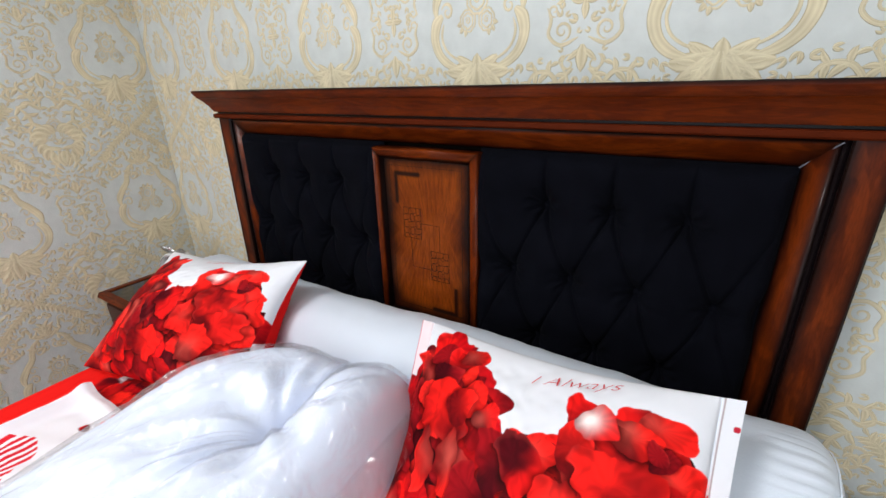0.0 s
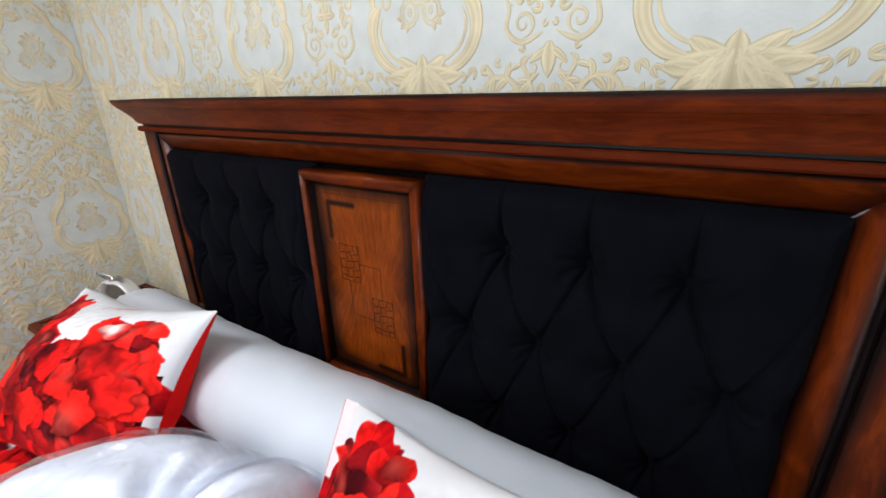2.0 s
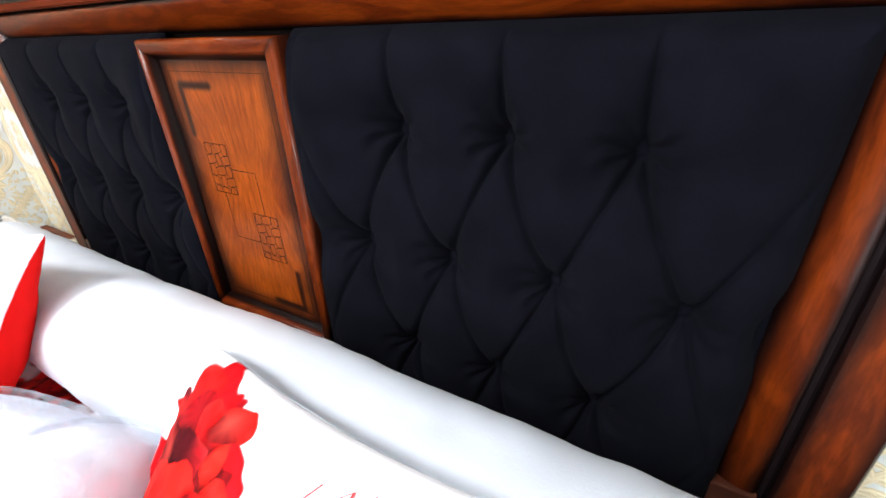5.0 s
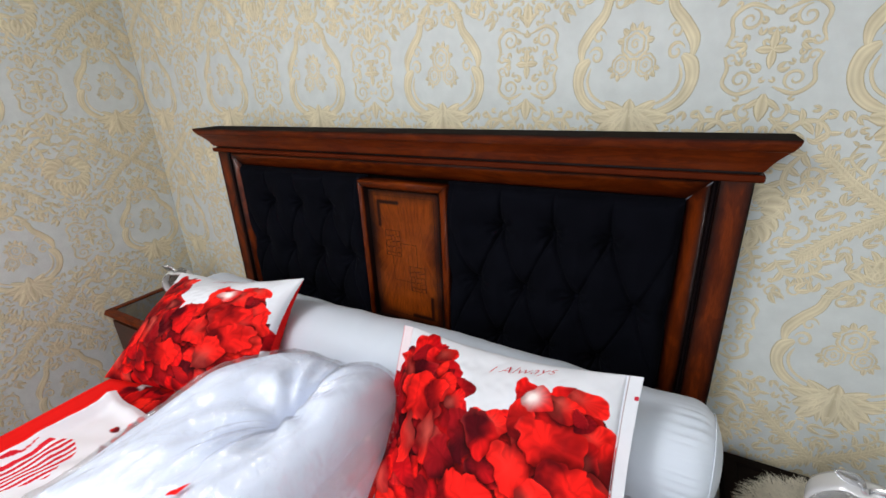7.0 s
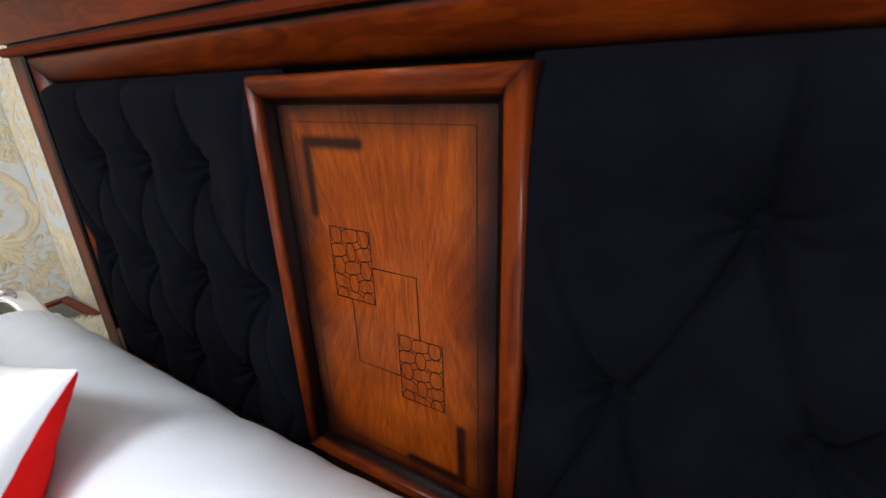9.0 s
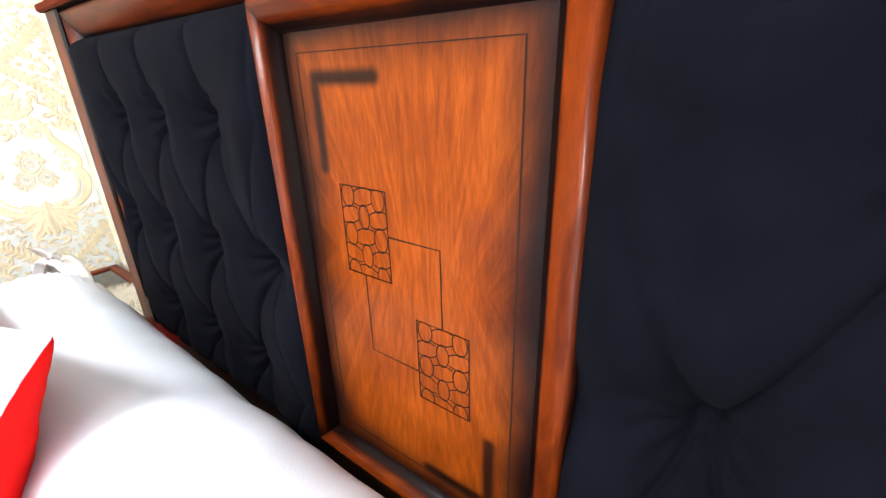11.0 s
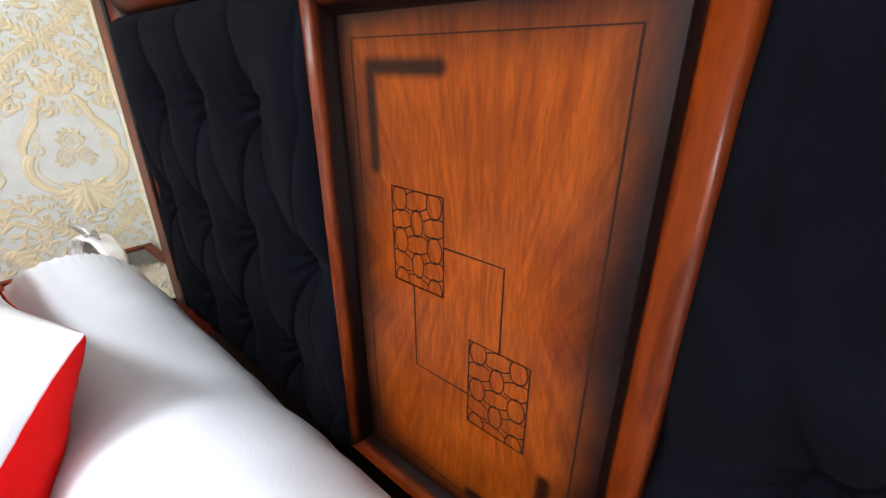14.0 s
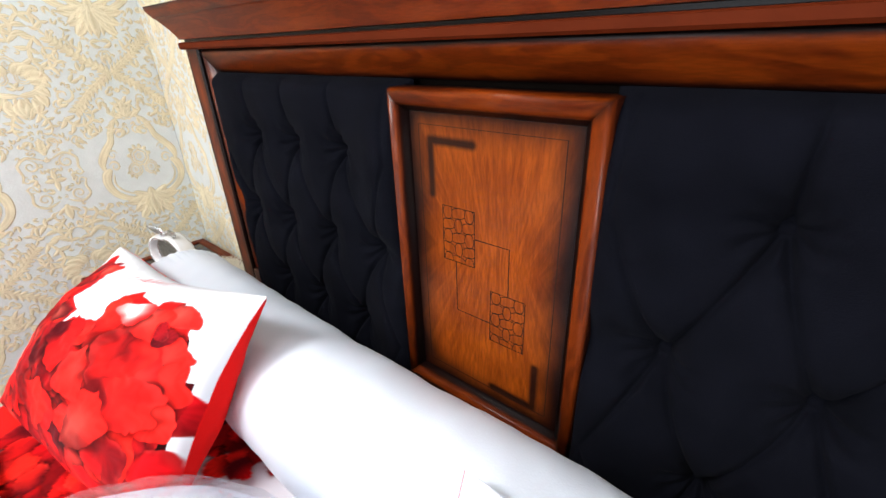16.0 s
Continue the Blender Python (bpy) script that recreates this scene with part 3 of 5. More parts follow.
# ---- mattress, base and spread ----
part("side_rail", box(C + 0.90, C + 0.955, -1.05, FACE - 0.02, 0.20, 0.44, 0.006), M_DARKWOOD, bed, "dark cherry side rail")
part("side_rail", box(C - 0.955, C - 0.90, -1.05, FACE - 0.02, 0.20, 0.44, 0.006), M_DARKWOOD, bed, "dark cherry side rail")
part("foot_board", box(C - 0.955, C + 0.955, -1.10, -1.05, 0.0, 0.55, 0.008), M_DARKWOOD, bed, "dark cherry foot board")
part("base", box(C - 0.89, C + 0.89, -1.04, FACE - 0.03, 0.15, 0.36), M_DARKWOOD, bed)
part("mattress", box(C - 0.90, C + 0.90, -1.04, FACE - 0.035, 0.36, 0.515, 0.03, 4), M_WHITE, bed, "white mattress")

MZ = 0.53


# painted print: petals laid over one another
class Print:
    def __init__(self, nu, nv, w, h, ground=(0.74, 0.745, 0.79)):
        self.u, self.v = np.meshgrid(np.linspace(0, w, nu + 1), np.linspace(0, h, nv + 1))
        self.rgb = np.ones(self.u.shape + (3,)) * np.array(ground)

    def petal(self, x, y, ang, ln, wd, base, tip, soft=0.025, glow=0.0, rs=None):
        # only the stretch of cloth round the petal is touched
        reach = 2.1 * max(ln, wd)
        us, vs = self.u[0], self.v[:, 0]
        c0, c1 = np.searchsorted(us, (x - reach, x + reach))
        r0, r1 = np.searchsorted(vs, (y - reach, y + reach))
        if c1 - c0 < 2 or r1 - r0 < 2:
            return
        win = (slice(r0, r1), slice(c0, c1))
        u, v, rgb = self.u[win], self.v[win], self.rgb[win]
        ins = self.inside[win] if isinstance(self.inside, np.ndarray) else 1.0
        ph = rs.uniform(0, 6) if rs is not None else 0
        # crumpled outline
        u = u + 0.20 * ln * wave(u * 10 + ph, v * 10, 8, 3)
        v = v + 0.20 * wd * wave(u * 10 - ph, v * 10 + 2, 9, 3)
        ca, sa = math.cos(ang), math.sin(ang)
        a = ((u - x) * ca + (v - y) * sa) / ln
        b = (-(u - x) * sa + (v - y) * ca) / wd
        th = np.arctan2(b, a)
        r = np.hypot(a, b) * (1 + 0.07 * np.sin(2 * th + 2 * ph) + 0.09 * np.sin(3 * th + ph) + 0.07 * np.abs(np.sin(2.5 * th + 2 * ph)))
        shadow = np.clip(1 - (r - 1) / 0.42, 0, 1) ** 1.6 * (r > 1) * (0.35 + 0.65 * smooth(np.sin(th + ang + ph), -0.6, 0.7))
        rgb = rgb * (1 - np.array((0.78, 0.95, 0.95)) * (shadow * ins)[..., None])
        k = (1 - smooth(r, 1 - soft, 1 + soft))[..., None]
        fold = wave(u * 4 + ph, v * 4 - ph, 6, 3)
        t = smooth(0.50 + 0.48 * a + 0.62 * fold, 0.05, 0.92)[..., None]
        crease = np.exp(-(wave(u * 3 - ph, v * 3 + ph, 12, 2) / 0.07) ** 2)[..., None]
        col = (np.array(base) * (1 - t) + np.array(tip) * t) * (1 - 0.22 * crease)
        rim = np.clip((r - 0.78) / 0.22, 0, 1)[..., None]
        lit = smooth(wave(u * 4 - ph, v * 4 + ph, 7, 2), 0.1, 0.6)[..., None]
        col = col * (1 - 0.10 * rim * (1 - lit)) + np.array((0.12, 0.012, 0.010)) * rim * lit
        col = col * (1 + 0.16 * np.sin(11 * th + 3 * fold + ph) * np.clip(r, 0, 1))[..., None]
        g = glow * np.exp(-((a + 0.30) ** 2 * 3.2 + (b - 0.15) ** 2 * 2.6)) * np.clip(1 + 0.6 * wave(u * 7, v * 7 + ph, 4, 3), 0.2, 1.2)
        g = np.clip(g * (1.25 if glow > 0.7 else 0.8), 0, 1)[..., None]
        col = col * (1 - g) + np.array((1.0, 0.86, 0.83) if glow > 0.7 else (1.0, 0.15, 0.11)) * g
        self.rgb[win] = rgb * (1 - k) + col * k

    inside = 1.0


REDS = [(0.95, 0.010, 0.008), (0.85, 0.006, 0.008), (1.0, 0.02, 0.012), (0.6, 0.004, 0.008)]
DEEP = [(0.10, 0.002, 0.006), (0.20, 0.003, 0.006), (0.30, 0.004, 0.008)]


def rose(p, x, y, r, rs):
    for ring, (rad, n) in enumerate(((0.95, 7), (0.66, 6), (0.40, 5), (0.2, 3))):
        for k in range(n):
            a = 2 * math.pi * (k + 0.37 * ring) / n + rs.uniform(-0.2, 0.2)
            p.petal(x + r * rad * 0.55 * math.cos(a), y + r * rad * 0.55 * math.sin(a), a, r * (0.28 + 0.30 * rad), r * (0.34 + 0.36 * rad), DEEP[rs.randint(3)], REDS[rs.randint(4)], rs=rs, glow=0.0 if ring < 2 else 0.1)


HAND = [  # u, v, turn, length, width, glow, deep
    (0.16, 0.90, 2.0, 0.050, 0.040, 0.0, 1), (0.10, 0.80, 2.6, 0.050, 0.035, 0.3, 0), (0.07, 0.62, 1.6, 0.060, 0.030, 0.0, 2), (0.06, 0.42, 1.5, 0.065, 0.035, 0.0, 2),
    (0.17, 0.88, 0.9, 0.040, 0.030, 0.0, 2), (0.22, 0.86, 1.2, 0.042, 0.030, 0.0, 1), (0.27, 0.91, 0.4, 0.034, 0.024, 0.45, 0), (0.19, 0.80, 0.2, 0.042, 0.026, 0.0, 2),
    (0.30, 0.72, 0.9, 0.045, 0.032, 0.2, 0), (0.14, 0.69, 2.6, 0.038, 0.036, 0.55, 0), (0.35, 0.66, 1.0, 0.034, 0.024, 0.5, 1), (0.22, 0.64, 1.35, 0.066, 0.058, 0.0, 0), (0.27, 0.68, 0.9, 0.040, 0.034, 0.0, 0),
    (0.38, 0.50, 1.5, 0.062, 0.040, 0.0, 2), (0.46, 0.60, 0.8, 0.038, 0.030, 0.35, 0), (0.52, 0.66, 1.5, 0.050, 0.036, 0.0, 0), (0.43, 0.54, -1.4, 0.060, 0.042, 0.0, 1),
    (0.18, 0.42, -1.6, 0.062, 0.030, 0.35, 0), (0.265, 0.44, -1.5, 0.060, 0.028, 0.6, 0), (0.33, 0.38, 1.6, 0.055, 0.032, 0.0, 2), (0.51, 0.44, -1.2, 0.056, 0.044, 0.15, 0),
    (0.80, 0.73, 1.5, 0.040, 0.040, 0.0, 1), (0.86, 0.66, 0.6, 0.044, 0.034, 0.3, 0), (0.90, 0.56, 1.3, 0.055, 0.030, 0.1, 0), (0.82, 0.56, 1.6, 0.055, 0.030, 0.4, 1), (0.89, 0.42, -1.5, 0.05, 0.036, 0.2, 0),
    (0.637, 0.585, 0.2, 0.074, 0.062, 0.0, 0), (0.56, 0.775, 0.05, 0.044, 0.032, 0.75, 1), (0.79, 0.825, -0.25, 0.046, 0.028, 0.35, 0), (0.68, 0.765, -0.1, 0.048, 0.036, 0.45, 0),
    (0.80, 0.72, 0.7, 0.026, 0.018, 0.0, 2), (0.775, 0.735, 2.2, 0.022, 0.015, 0.0, 2), (0.73, 0.43, 0.3, 0.074, 0.055, 0.0, 0), (0.60, 0.30, 1.2, 0.060, 0.050, 0.3, 0), (0.40, 0.25, 0.4, 0.066, 0.050, 0.0, 0)]


def rose_print(nu, nv, w, h, seed, inside):
    """Large red petals that fill the part of the cloth for which inside(u, v) holds, on white."""
    rs = np.random.RandomState(seed)
    p = Print(nu, nv, w, h)
    m = np.clip(inside(p.u / w, p.v / h), 0, 1)
    p.inside = m
    p.rgb = p.rgb * (1 - m[..., None]) + np.array((0.07, 0.001, 0.004)) * m[..., None]
    for _ in range(190):
        x, y = rs.uniform(0, w), rs.uniform(0, h)
        if inside(np.array(x / w), np.array(y / h)) > 0.9:
            s = rs.uniform(0.034, 0.064)
            p.petal(x, y, rs.uniform(0, 6.3), s, s * rs.uniform(0.6, 0.95), DEEP[rs.randint(3)], REDS[rs.randint(4)], rs=rs, glow=0.45 if rs.uniform() < 0.10 else 0.0)
    for u, v, a, ln, wd, gl, deep in sorted(HAND, key=lambda h: h[5] > 0.7):
        v -= 0.05 * max(0.0, 1 - u / 0.45)
        u += 0.13 * math.exp(-((u - 0.57) / 0.2) ** 2) + 0.02 * (u > 0.7)
        if deep == 2:
            p.petal(u * w, v * h, a, ln, wd, (0.06, 0.001, 0.004), (0.30, 0.004, 0.008), glow=gl, rs=rs)
        else:
            p.petal(u * w, v * h, a, ln, wd, (0.07, 0.001, 0.004) if deep else (0.17, 0.002, 0.004), (0.80, 0.008, 0.008) if deep else (0.97, 0.014, 0.010), glow=gl, rs=rs)
    return p


def pillow(name, corners, thick, prn, label, nu, nv, back, seed=1, flange=0.07, dip=0.0, concave=0.03, deep=0.75):
    """corners TL, TR, BR, BL of the outline; the front bulges along the outline's normal. Gives the thing and its front surface."""
    tl, tr, br, bl = [np.array(c) for c in corners]
    n = np.cross(tr - tl, bl - tl)
    n = n / np.linalg.norm(n)
    if n[1] > 0:
        n = -n
    across, up = (tr - tl + br - bl) / 2, (tl - bl + tr - br) / 2
    across, up = across / np.linalg.norm(across), up / np.linalg.norm(up)

    def surf(side):
        def fn(u, v):
            U, V = u[..., None], v[..., None]
            pt = (bl * (1 - U) + br * U) * (1 - V) + (tl * (1 - U) + tr * U) * V
            su, sv = np.sin(np.pi * u), np.sin(np.pi * v)
            pt = pt - across * (concave * sv * (2 * u - 1) * np.abs(2 * u - 1) ** 2)[..., None]
            pt = pt - up * ((dip * su * (0.35 + 0.65 * smooth(u, 0.1, 0.7)) + 0.006 * wave(u * 1.6, v * 0, seed + 9, 2)) * np.clip(2 * v - 1, 0, 1) ** 2)[..., None]
            cu, cv = np.clip((u - flange) / (1 - 2 * flange), 0, 1), v
            bul = np.abs(np.sin(np.pi * cu)) ** 0.5 * np.abs(np.sin(np.pi * cv)) ** 0.55
            wr = 0.007 * wave(u * 2.2, v * 2.2, seed, 4) * (0.4 + bul)
            cr = 0.002 * np.sin(42 * (u + 0.25 * wave(u, v, seed + 3, 2))) * np.exp(-((v - 1) / 0.10) ** 2) * (u > flange) * (u < 1 - flange) * np.sin(np.pi * v) ** 0.5
            seam = 0.003 * (np.exp(-((u - flange) / 0.004) ** 2) + np.exp(-((u - 1 + flange) / 0.004) ** 2))
            depth = 1.0 if side > 0 else deep * (0.6 + 0.4 * smooth(u, 0.3, 0.8)) * (1 - 0.85 * smooth(v, 0.55, 1.0) * (1 - smooth(u, 0.75, 1.0)))
            off = side * (thick * bul * depth + 0.0025) + wr + cr - side * seam
            return pt + n * off[..., None]
        return fn
    top = empty(name, *((bl + br) / 2))
    co, q4 = grid_mesh(surf(1), nu, nv)
    sheet("front", co, q4, M_PRINT, top, "", prn.rgb.reshape(-1, 3))
    co2, q2 = grid_mesh(surf(-1), nu // 4, nv // 4)
    sheet("back", co2, q2[:, ::-1], back, top)
    tagged(top, label, "pillow", "pillows on the bed")
    return top, surf(1), n


def lettering(top, fn, n, u0, v0, du, dv):
    """The embroidered words, laid on the pillow's front."""
    cu = bpy.data.curves.new("lettering", "FONT")
    cu.body, cu.size, cu.shear, cu.offset = "I Always", 1.0, 0.45, -0.018
    tmp = bpy.data.objects.new("lettering", cu)
    me = bpy.data.meshes.new_from_object(tmp)
    bpy.data.objects.remove(tmp)
    co = np.array([v.co[:] for v in me.vertices])
    wd = co[:, 0].max()
    u = u0 + du * co[:, 0] / wd
    v = v0 + dv * co[:, 1] + 0.085 * co[:, 0] / wd
    pos = fn(u, v) + n * 0.006
    me.vertices.foreach_set("co", pos.ravel())
    me.materials.append(M_REDINK)
    ob = new("lettering", me)
    ob.parent = top
    ob.matrix_parent_inverse = top.matrix_world.inverted()
    ob["label"] = "red embroidered script words"


def in_print(u, v, end=0.952):
    wob = 0.03 * wave(u * 2, v * 2, 21, 3)
    left = (v < 0.90 - 1.3 * np.maximum(u - 0.26, 0) + wob) & (u < 0.40) & (v < 0.66 + 1.6 * u + wob)
    right = v < 0.56 + 0.24 * smooth(u, 0.57, 0.66) - 0.20 * smooth(u, 0.90, 0.97) + wob
    return np.where((left | right) & (u > 0.035 + 0.5 * wob) & (u < end + 0.3 * wob), 1.0, 0.0)


W, H = 0.64, 0.48
pr_right = rose_print(480, 360, W, H, 11, in_print)
pr_right.rgb[pr_right.u / W > 0.957] = (0.74, 0.745, 0.79)   # plain flange
for lo_u, hi_u, ca in ((0.956, 0.9585, (0.42, 0.34, 0.35)), (-1, 0.004, (0.70, 0.22, 0.25))):
    pr_right.rgb[(pr_right.u / W < 0.055) & (pr_right.rgb[..., 1] > 0.5)] = (0.82, 0.70, 0.73)
    pr_right.rgb[(pr_right.u / W > lo_u) & (pr_right.u / W < hi_u)] = ca
pr_right.rgb[(np.hypot(pr_right.u / W - 0.992, (pr_right.v / H - 0.90) * 0.75) < 0.008)] = (0.5, 0.02, 0.04)
RIGHT_CORNERS = [(-0.535, 0.735, 0.868), (0.117, 0.69, 0.93), (0.140, 0.40, 0.56), (-0.47, 0.40, 0.555)]
pil_r, surf_r, n_r = pillow("pillow", RIGHT_CORNERS, 0.075, pr_right, "white pillow printed with red roses, leaning on the bolster", 480, 360, M_WHITE, 2, 0.05, 0.025, 0.012)
lettering(pil_r, surf_r, n_r, 0.48, 0.855, 0.25, 0.062)

pr_left = rose_print(480, 360, W, H, 11, lambda u, v: in_print(u, v, 0.984))
LEFT_CORNERS = [(-1.590, 0.685, 0.856), (-0.935, 0.737, 0.946), (-0.945, 0.485, 0.60), (-1.68, 0.36, 0.55)]
pil_l, surf_l, n_l = pillow("pillow", LEFT_CORNERS, 0.115, pr_left, "white and red rose-printed pillow with a red back and pointed corner", 480, 360, M_RED, 8, 0.0, 0.03, 0.04, 1.15)
lettering(pil_l, surf_l, n_l, 0.47, 0.90, 0.23, 0.055)

# bolster
BY, BZ, BR = 0.787, 0.677, 0.136
B0, B1 = C - 0.955, C + 0.975


def bolster(u, v):
    x = B0 + (B1 - B0) * u
    e = np.minimum(x - B0, B1 - x)
    r = BR * np.sqrt(1 - np.clip(1 - e / 0.085, 0, 1) ** 2.6)
    r = r * (1 + 0.012 * wave(u * 5, v * 0 + 0.2, 3, 2))
    th = 2 * np.pi * v
    near = np.exp(-((e - 0.075) / 0.045) ** 2)
    r = r + near * 0.0022 * np.sin(46 * th + 3 * np.sin(5 * th))
    r = r + 0.0035 * wave(u * 6, v * 2, 9, 3) * (e > 0.02)
    z = BZ + r * np.sin(th) + 0.012 * wave(u * 1.5, v * 0, 14, 1)
    return np.stack([x, BY + r * np.cos(th), np.maximum(z, MZ + 0.002)], -1)


co, q4 = grid_mesh(bolster, 420, 140)
bol = tagged(empty("bolster", C, BY, MZ), "long white satin bolster lying against the headboard", "bolster")
sheet("body", co, q4, M_WHITE, bol)
for xe in (B0 + 0.0276, B1 - 0.0276):
    bm = bmesh.new()
    rows = []
    for k in range(64):
        a = 2 * math.pi * k / 64
        rows.append([bm.verts.new((xe + 0.0014 * math.cos(q * math.pi / 3), BY + (BR * 0.805 + 0.0014 * math.sin(q * math.pi / 3)) * math.cos(a), BZ + (BR * 0.805 + 0.0014 * math.sin(q * math.pi / 3)) * math.sin(a))) for q in range(6)])
    for k in range(64):
        for q in range(6):
            bm.faces.new((rows[k][q], rows[k][(q + 1) % 6], rows[(k + 1) % 64][(q + 1) % 6], rows[(k + 1) % 64][q]))
    part("piping", bm, M_WHITE, bol, smooth=True)

# quilt in its clear bag
QX, QY, QA, QB, QT = -0.755, 0.13, 0.275, 0.535, 0.320


def quilt_h(u, v, grow=0.0, seed=40):
    a, r = 2 * np.pi * u, v
    sq = (np.abs(np.cos(a)) ** 4 + np.abs(np.sin(a)) ** 4) ** (-1 / 4)
    x, y = r * sq * np.cos(a), r * sq * np.sin(a)
    h = QT * (1 - np.clip(r, 0, 1) ** 6) ** 0.5 * (0.70 + 0.30 * smooth(y, -0.6, 0.7))
    d = np.hypot(x - 0.22, y - 0.42)
    h = h - 0.075 * np.exp(-(d / 0.26) ** 2) - 0.03 * np.exp(-(d / 0.09) ** 2)
    fold = np.abs((x - 0.22) * 0.95 + (y - 0.42) * 0.12)
    h = h - 0.065 * np.exp(-(fold / 0.04) ** 1.5) * smooth(y, 0.2, 0.5) * (1 - r ** 8) - 0.02 * np.exp(-(fold / 0.2) ** 2) * smooth(y, 0.3, 0.6) * (1 - r ** 8)
    h = h + 0.02 * smooth(x, 0.2, 0.7) * smooth(y, 0.1, 0.6) * (1 - r ** 8)
    th = np.arctan2(y - 0.42, x - 0.22)
    h = h + 0.011 * np.cos(11 * th + 1.5 * np.sin(3 * th)) * np.exp(-((d - 0.28) / 0.16) ** 2)
    h = h + (0.016 * wave(x * 1.2, y * 1.2, seed, 3)) * (1 - r ** 6)
    X = QX + (QA + grow) * x + 0.07 * y
    Y = QY + (QB + grow) * y + 0.07 * x
    return X, Y, MZ + 0.006 + np.maximum(h, 0) + grow, x, y


def quilt(u, v):
    X, Y, Z, _, _ = quilt_h(u, v)
    return np.stack([X, Y, Z], -1)


def film(u, v):
    X, Y, Z, x, y = quilt_h(u, v, 0.006)
    cr = np.abs(wave(x * 2.2, y * 2.2, 77, 4))
    ridge = (1 - np.minimum(np.abs(wave(x * 1.3, y * 1.3, 78, 2)), 1)) ** 7
    return np.stack([X, Y, Z + 0.0045 * cr + 0.005 * ridge + 0.0035 * (1 - np.minimum(np.abs(wave(x * 3.1, y * 3.1, 79, 2)), 1)) ** 5], -1)


co, q4 = grid_mesh(quilt, 160, 70)
tagged(sheet("quilt", co, q4[:, ::-1], M_DUVET), "folded white quilt in clear plastic on the bed", "quilt")
co, q4 = grid_mesh(film, 420, 180)
bag = tagged(empty("plastic_bag", QX, QY, MZ), "clear crinkled plastic bag round the quilt", "plastic bag")
fl = sheet("film", co, q4[:, ::-1], M_FILM, bag)
fl.visible_shadow = False


def flap(u, v):
    """Loose film that stands off the bag's far corner and side."""
    a = 0.16 - 0.30 * u
    X, Y, Z, x, y = quilt_h(a % 1.0, np.full_like(u, 0.93), 0.004)
    o = 0.055 * v * np.sin(np.pi * np.clip(u * 0.9 + 0.08, 0, 1))
    return np.stack([X + o + 0.004 * wave(u * 6, v, 91, 3) * v, Y + 0.4 * o, Z + 0.5 * o - 0.06 * v ** 2 + 0.006 * wave(u * 5, v * 2, 92, 3) * v], -1)


co, q4 = grid_mesh(flap, 120, 16)
fp = sheet("film_flap", co, q4, M_FILM, bag)
fp.visible_shadow = False


def sticker(u, v):
    x, y = 0.36 + 0.10 * (u - 0.5), -0.10 + 0.055 * (v * (0.4 + 0.6 * u) - 0.5)
    r = np.maximum(np.abs(x), np.abs(y))
    a = np.arctan2(y, x) / (2 * np.pi)
    sq = (np.abs(np.cos(2 * np.pi * a)) ** 4 + np.abs(np.sin(2 * np.pi * a)) ** 4) ** (-1 / 4)
    X, Y, Z, _, _ = quilt_h(a % 1.0, np.hypot(x, y) / sq, 0.006)
    return np.stack([X, Y, Z + 0.006], -1)


co, q4 = grid_mesh(sticker, 16, 8)
sheet("label_sticker", co, q4, M_RED, bag, "small red printed label")

# bedspread
def spread(u, v):
    x = C - 1.09 + 2.09 * u
    y = -1.06 + 1.99 * v
    side = np.where(x > C, 0.90, 1.015)
    drop = np.maximum(np.abs(x - C) - side, 0)
    z = MZ + 0.004 * wave(u * 3, v * 3, 51, 3) - np.where(drop > 0, np.minimum(drop * 4.5, 0.26), 0)
    x = np.where(drop > 0, C + np.sign(x - C) * (side + 0.035 * np.sqrt(np.clip(drop / 0.08, 0, 1))), x)
    return np.stack([x, y, z], -1)


nu, nv = 420, 420
ps = Print(nu, nv, 1.97, 1.99, (0.82, 0.79, 0.83))
uu, vv = ps.u / 1.97, ps.v / 1.99
redzone = ((uu < 0.115 + 0.004 * wave(uu, vv * 4, 61, 2)) | (uu > 0.955)).astype(float)[..., None]
ps.rgb = ps.rgb * (1 - redzone) + np.array((0.92, 0.012, 0.010)) * redzone
rs1 = np.random.RandomState(9)
for _ in range(170):
    cx, cy = rs1.choice([0.40, 1.5]) + rs1.normal(0, 0.09), 1.42 + rs1.normal(0, 0.08)
    s = rs1.uniform(0.02, 0.05)
    ps.petal(cx, cy, rs1.uniform(0, 6), s, s * 0.75, DEEP[rs1.randint(3)], REDS[rs1.randint(4)], rs=rs1)
for _ in range(26):
    s = rs1.uniform(0.02, 0.045)
    ps.petal(0.60 + rs1.normal(0, 0.07), 1.72 + rs1.normal(0, 0.035), rs1.uniform(0, 6), s, s * 0.75, DEEP[rs1.randint(3)], REDS[rs1.randint(4)], rs=rs1)
co, q4 = grid_mesh(spread, nu, nv)
tagged(sheet("bedspread", co, q4, M_PRINT, None, "", ps.rgb.reshape(-1, 3)), "white bedspread with red border and rose print", "bedspread")


# folded sheet with the hatched heart
def folded(u, v):
    x, y = -1.555 + 0.42 * u + 0.03 * v, -0.45 + 0.77 * v
    e = np.minimum(u, 1 - u) * 0.42
    roll = 0.034 * np.exp(-((u - 0.07) / 0.05) ** 2) + 0.016 * np.exp(-((v - 0.97) / 0.03) ** 2)
    z = MZ + 0.016 + roll + 0.005 * wave(u * 2, v * 3, 71, 3) - 0.012 * np.exp(-e / 0.006)
    return np.stack([x, y, z], -1)


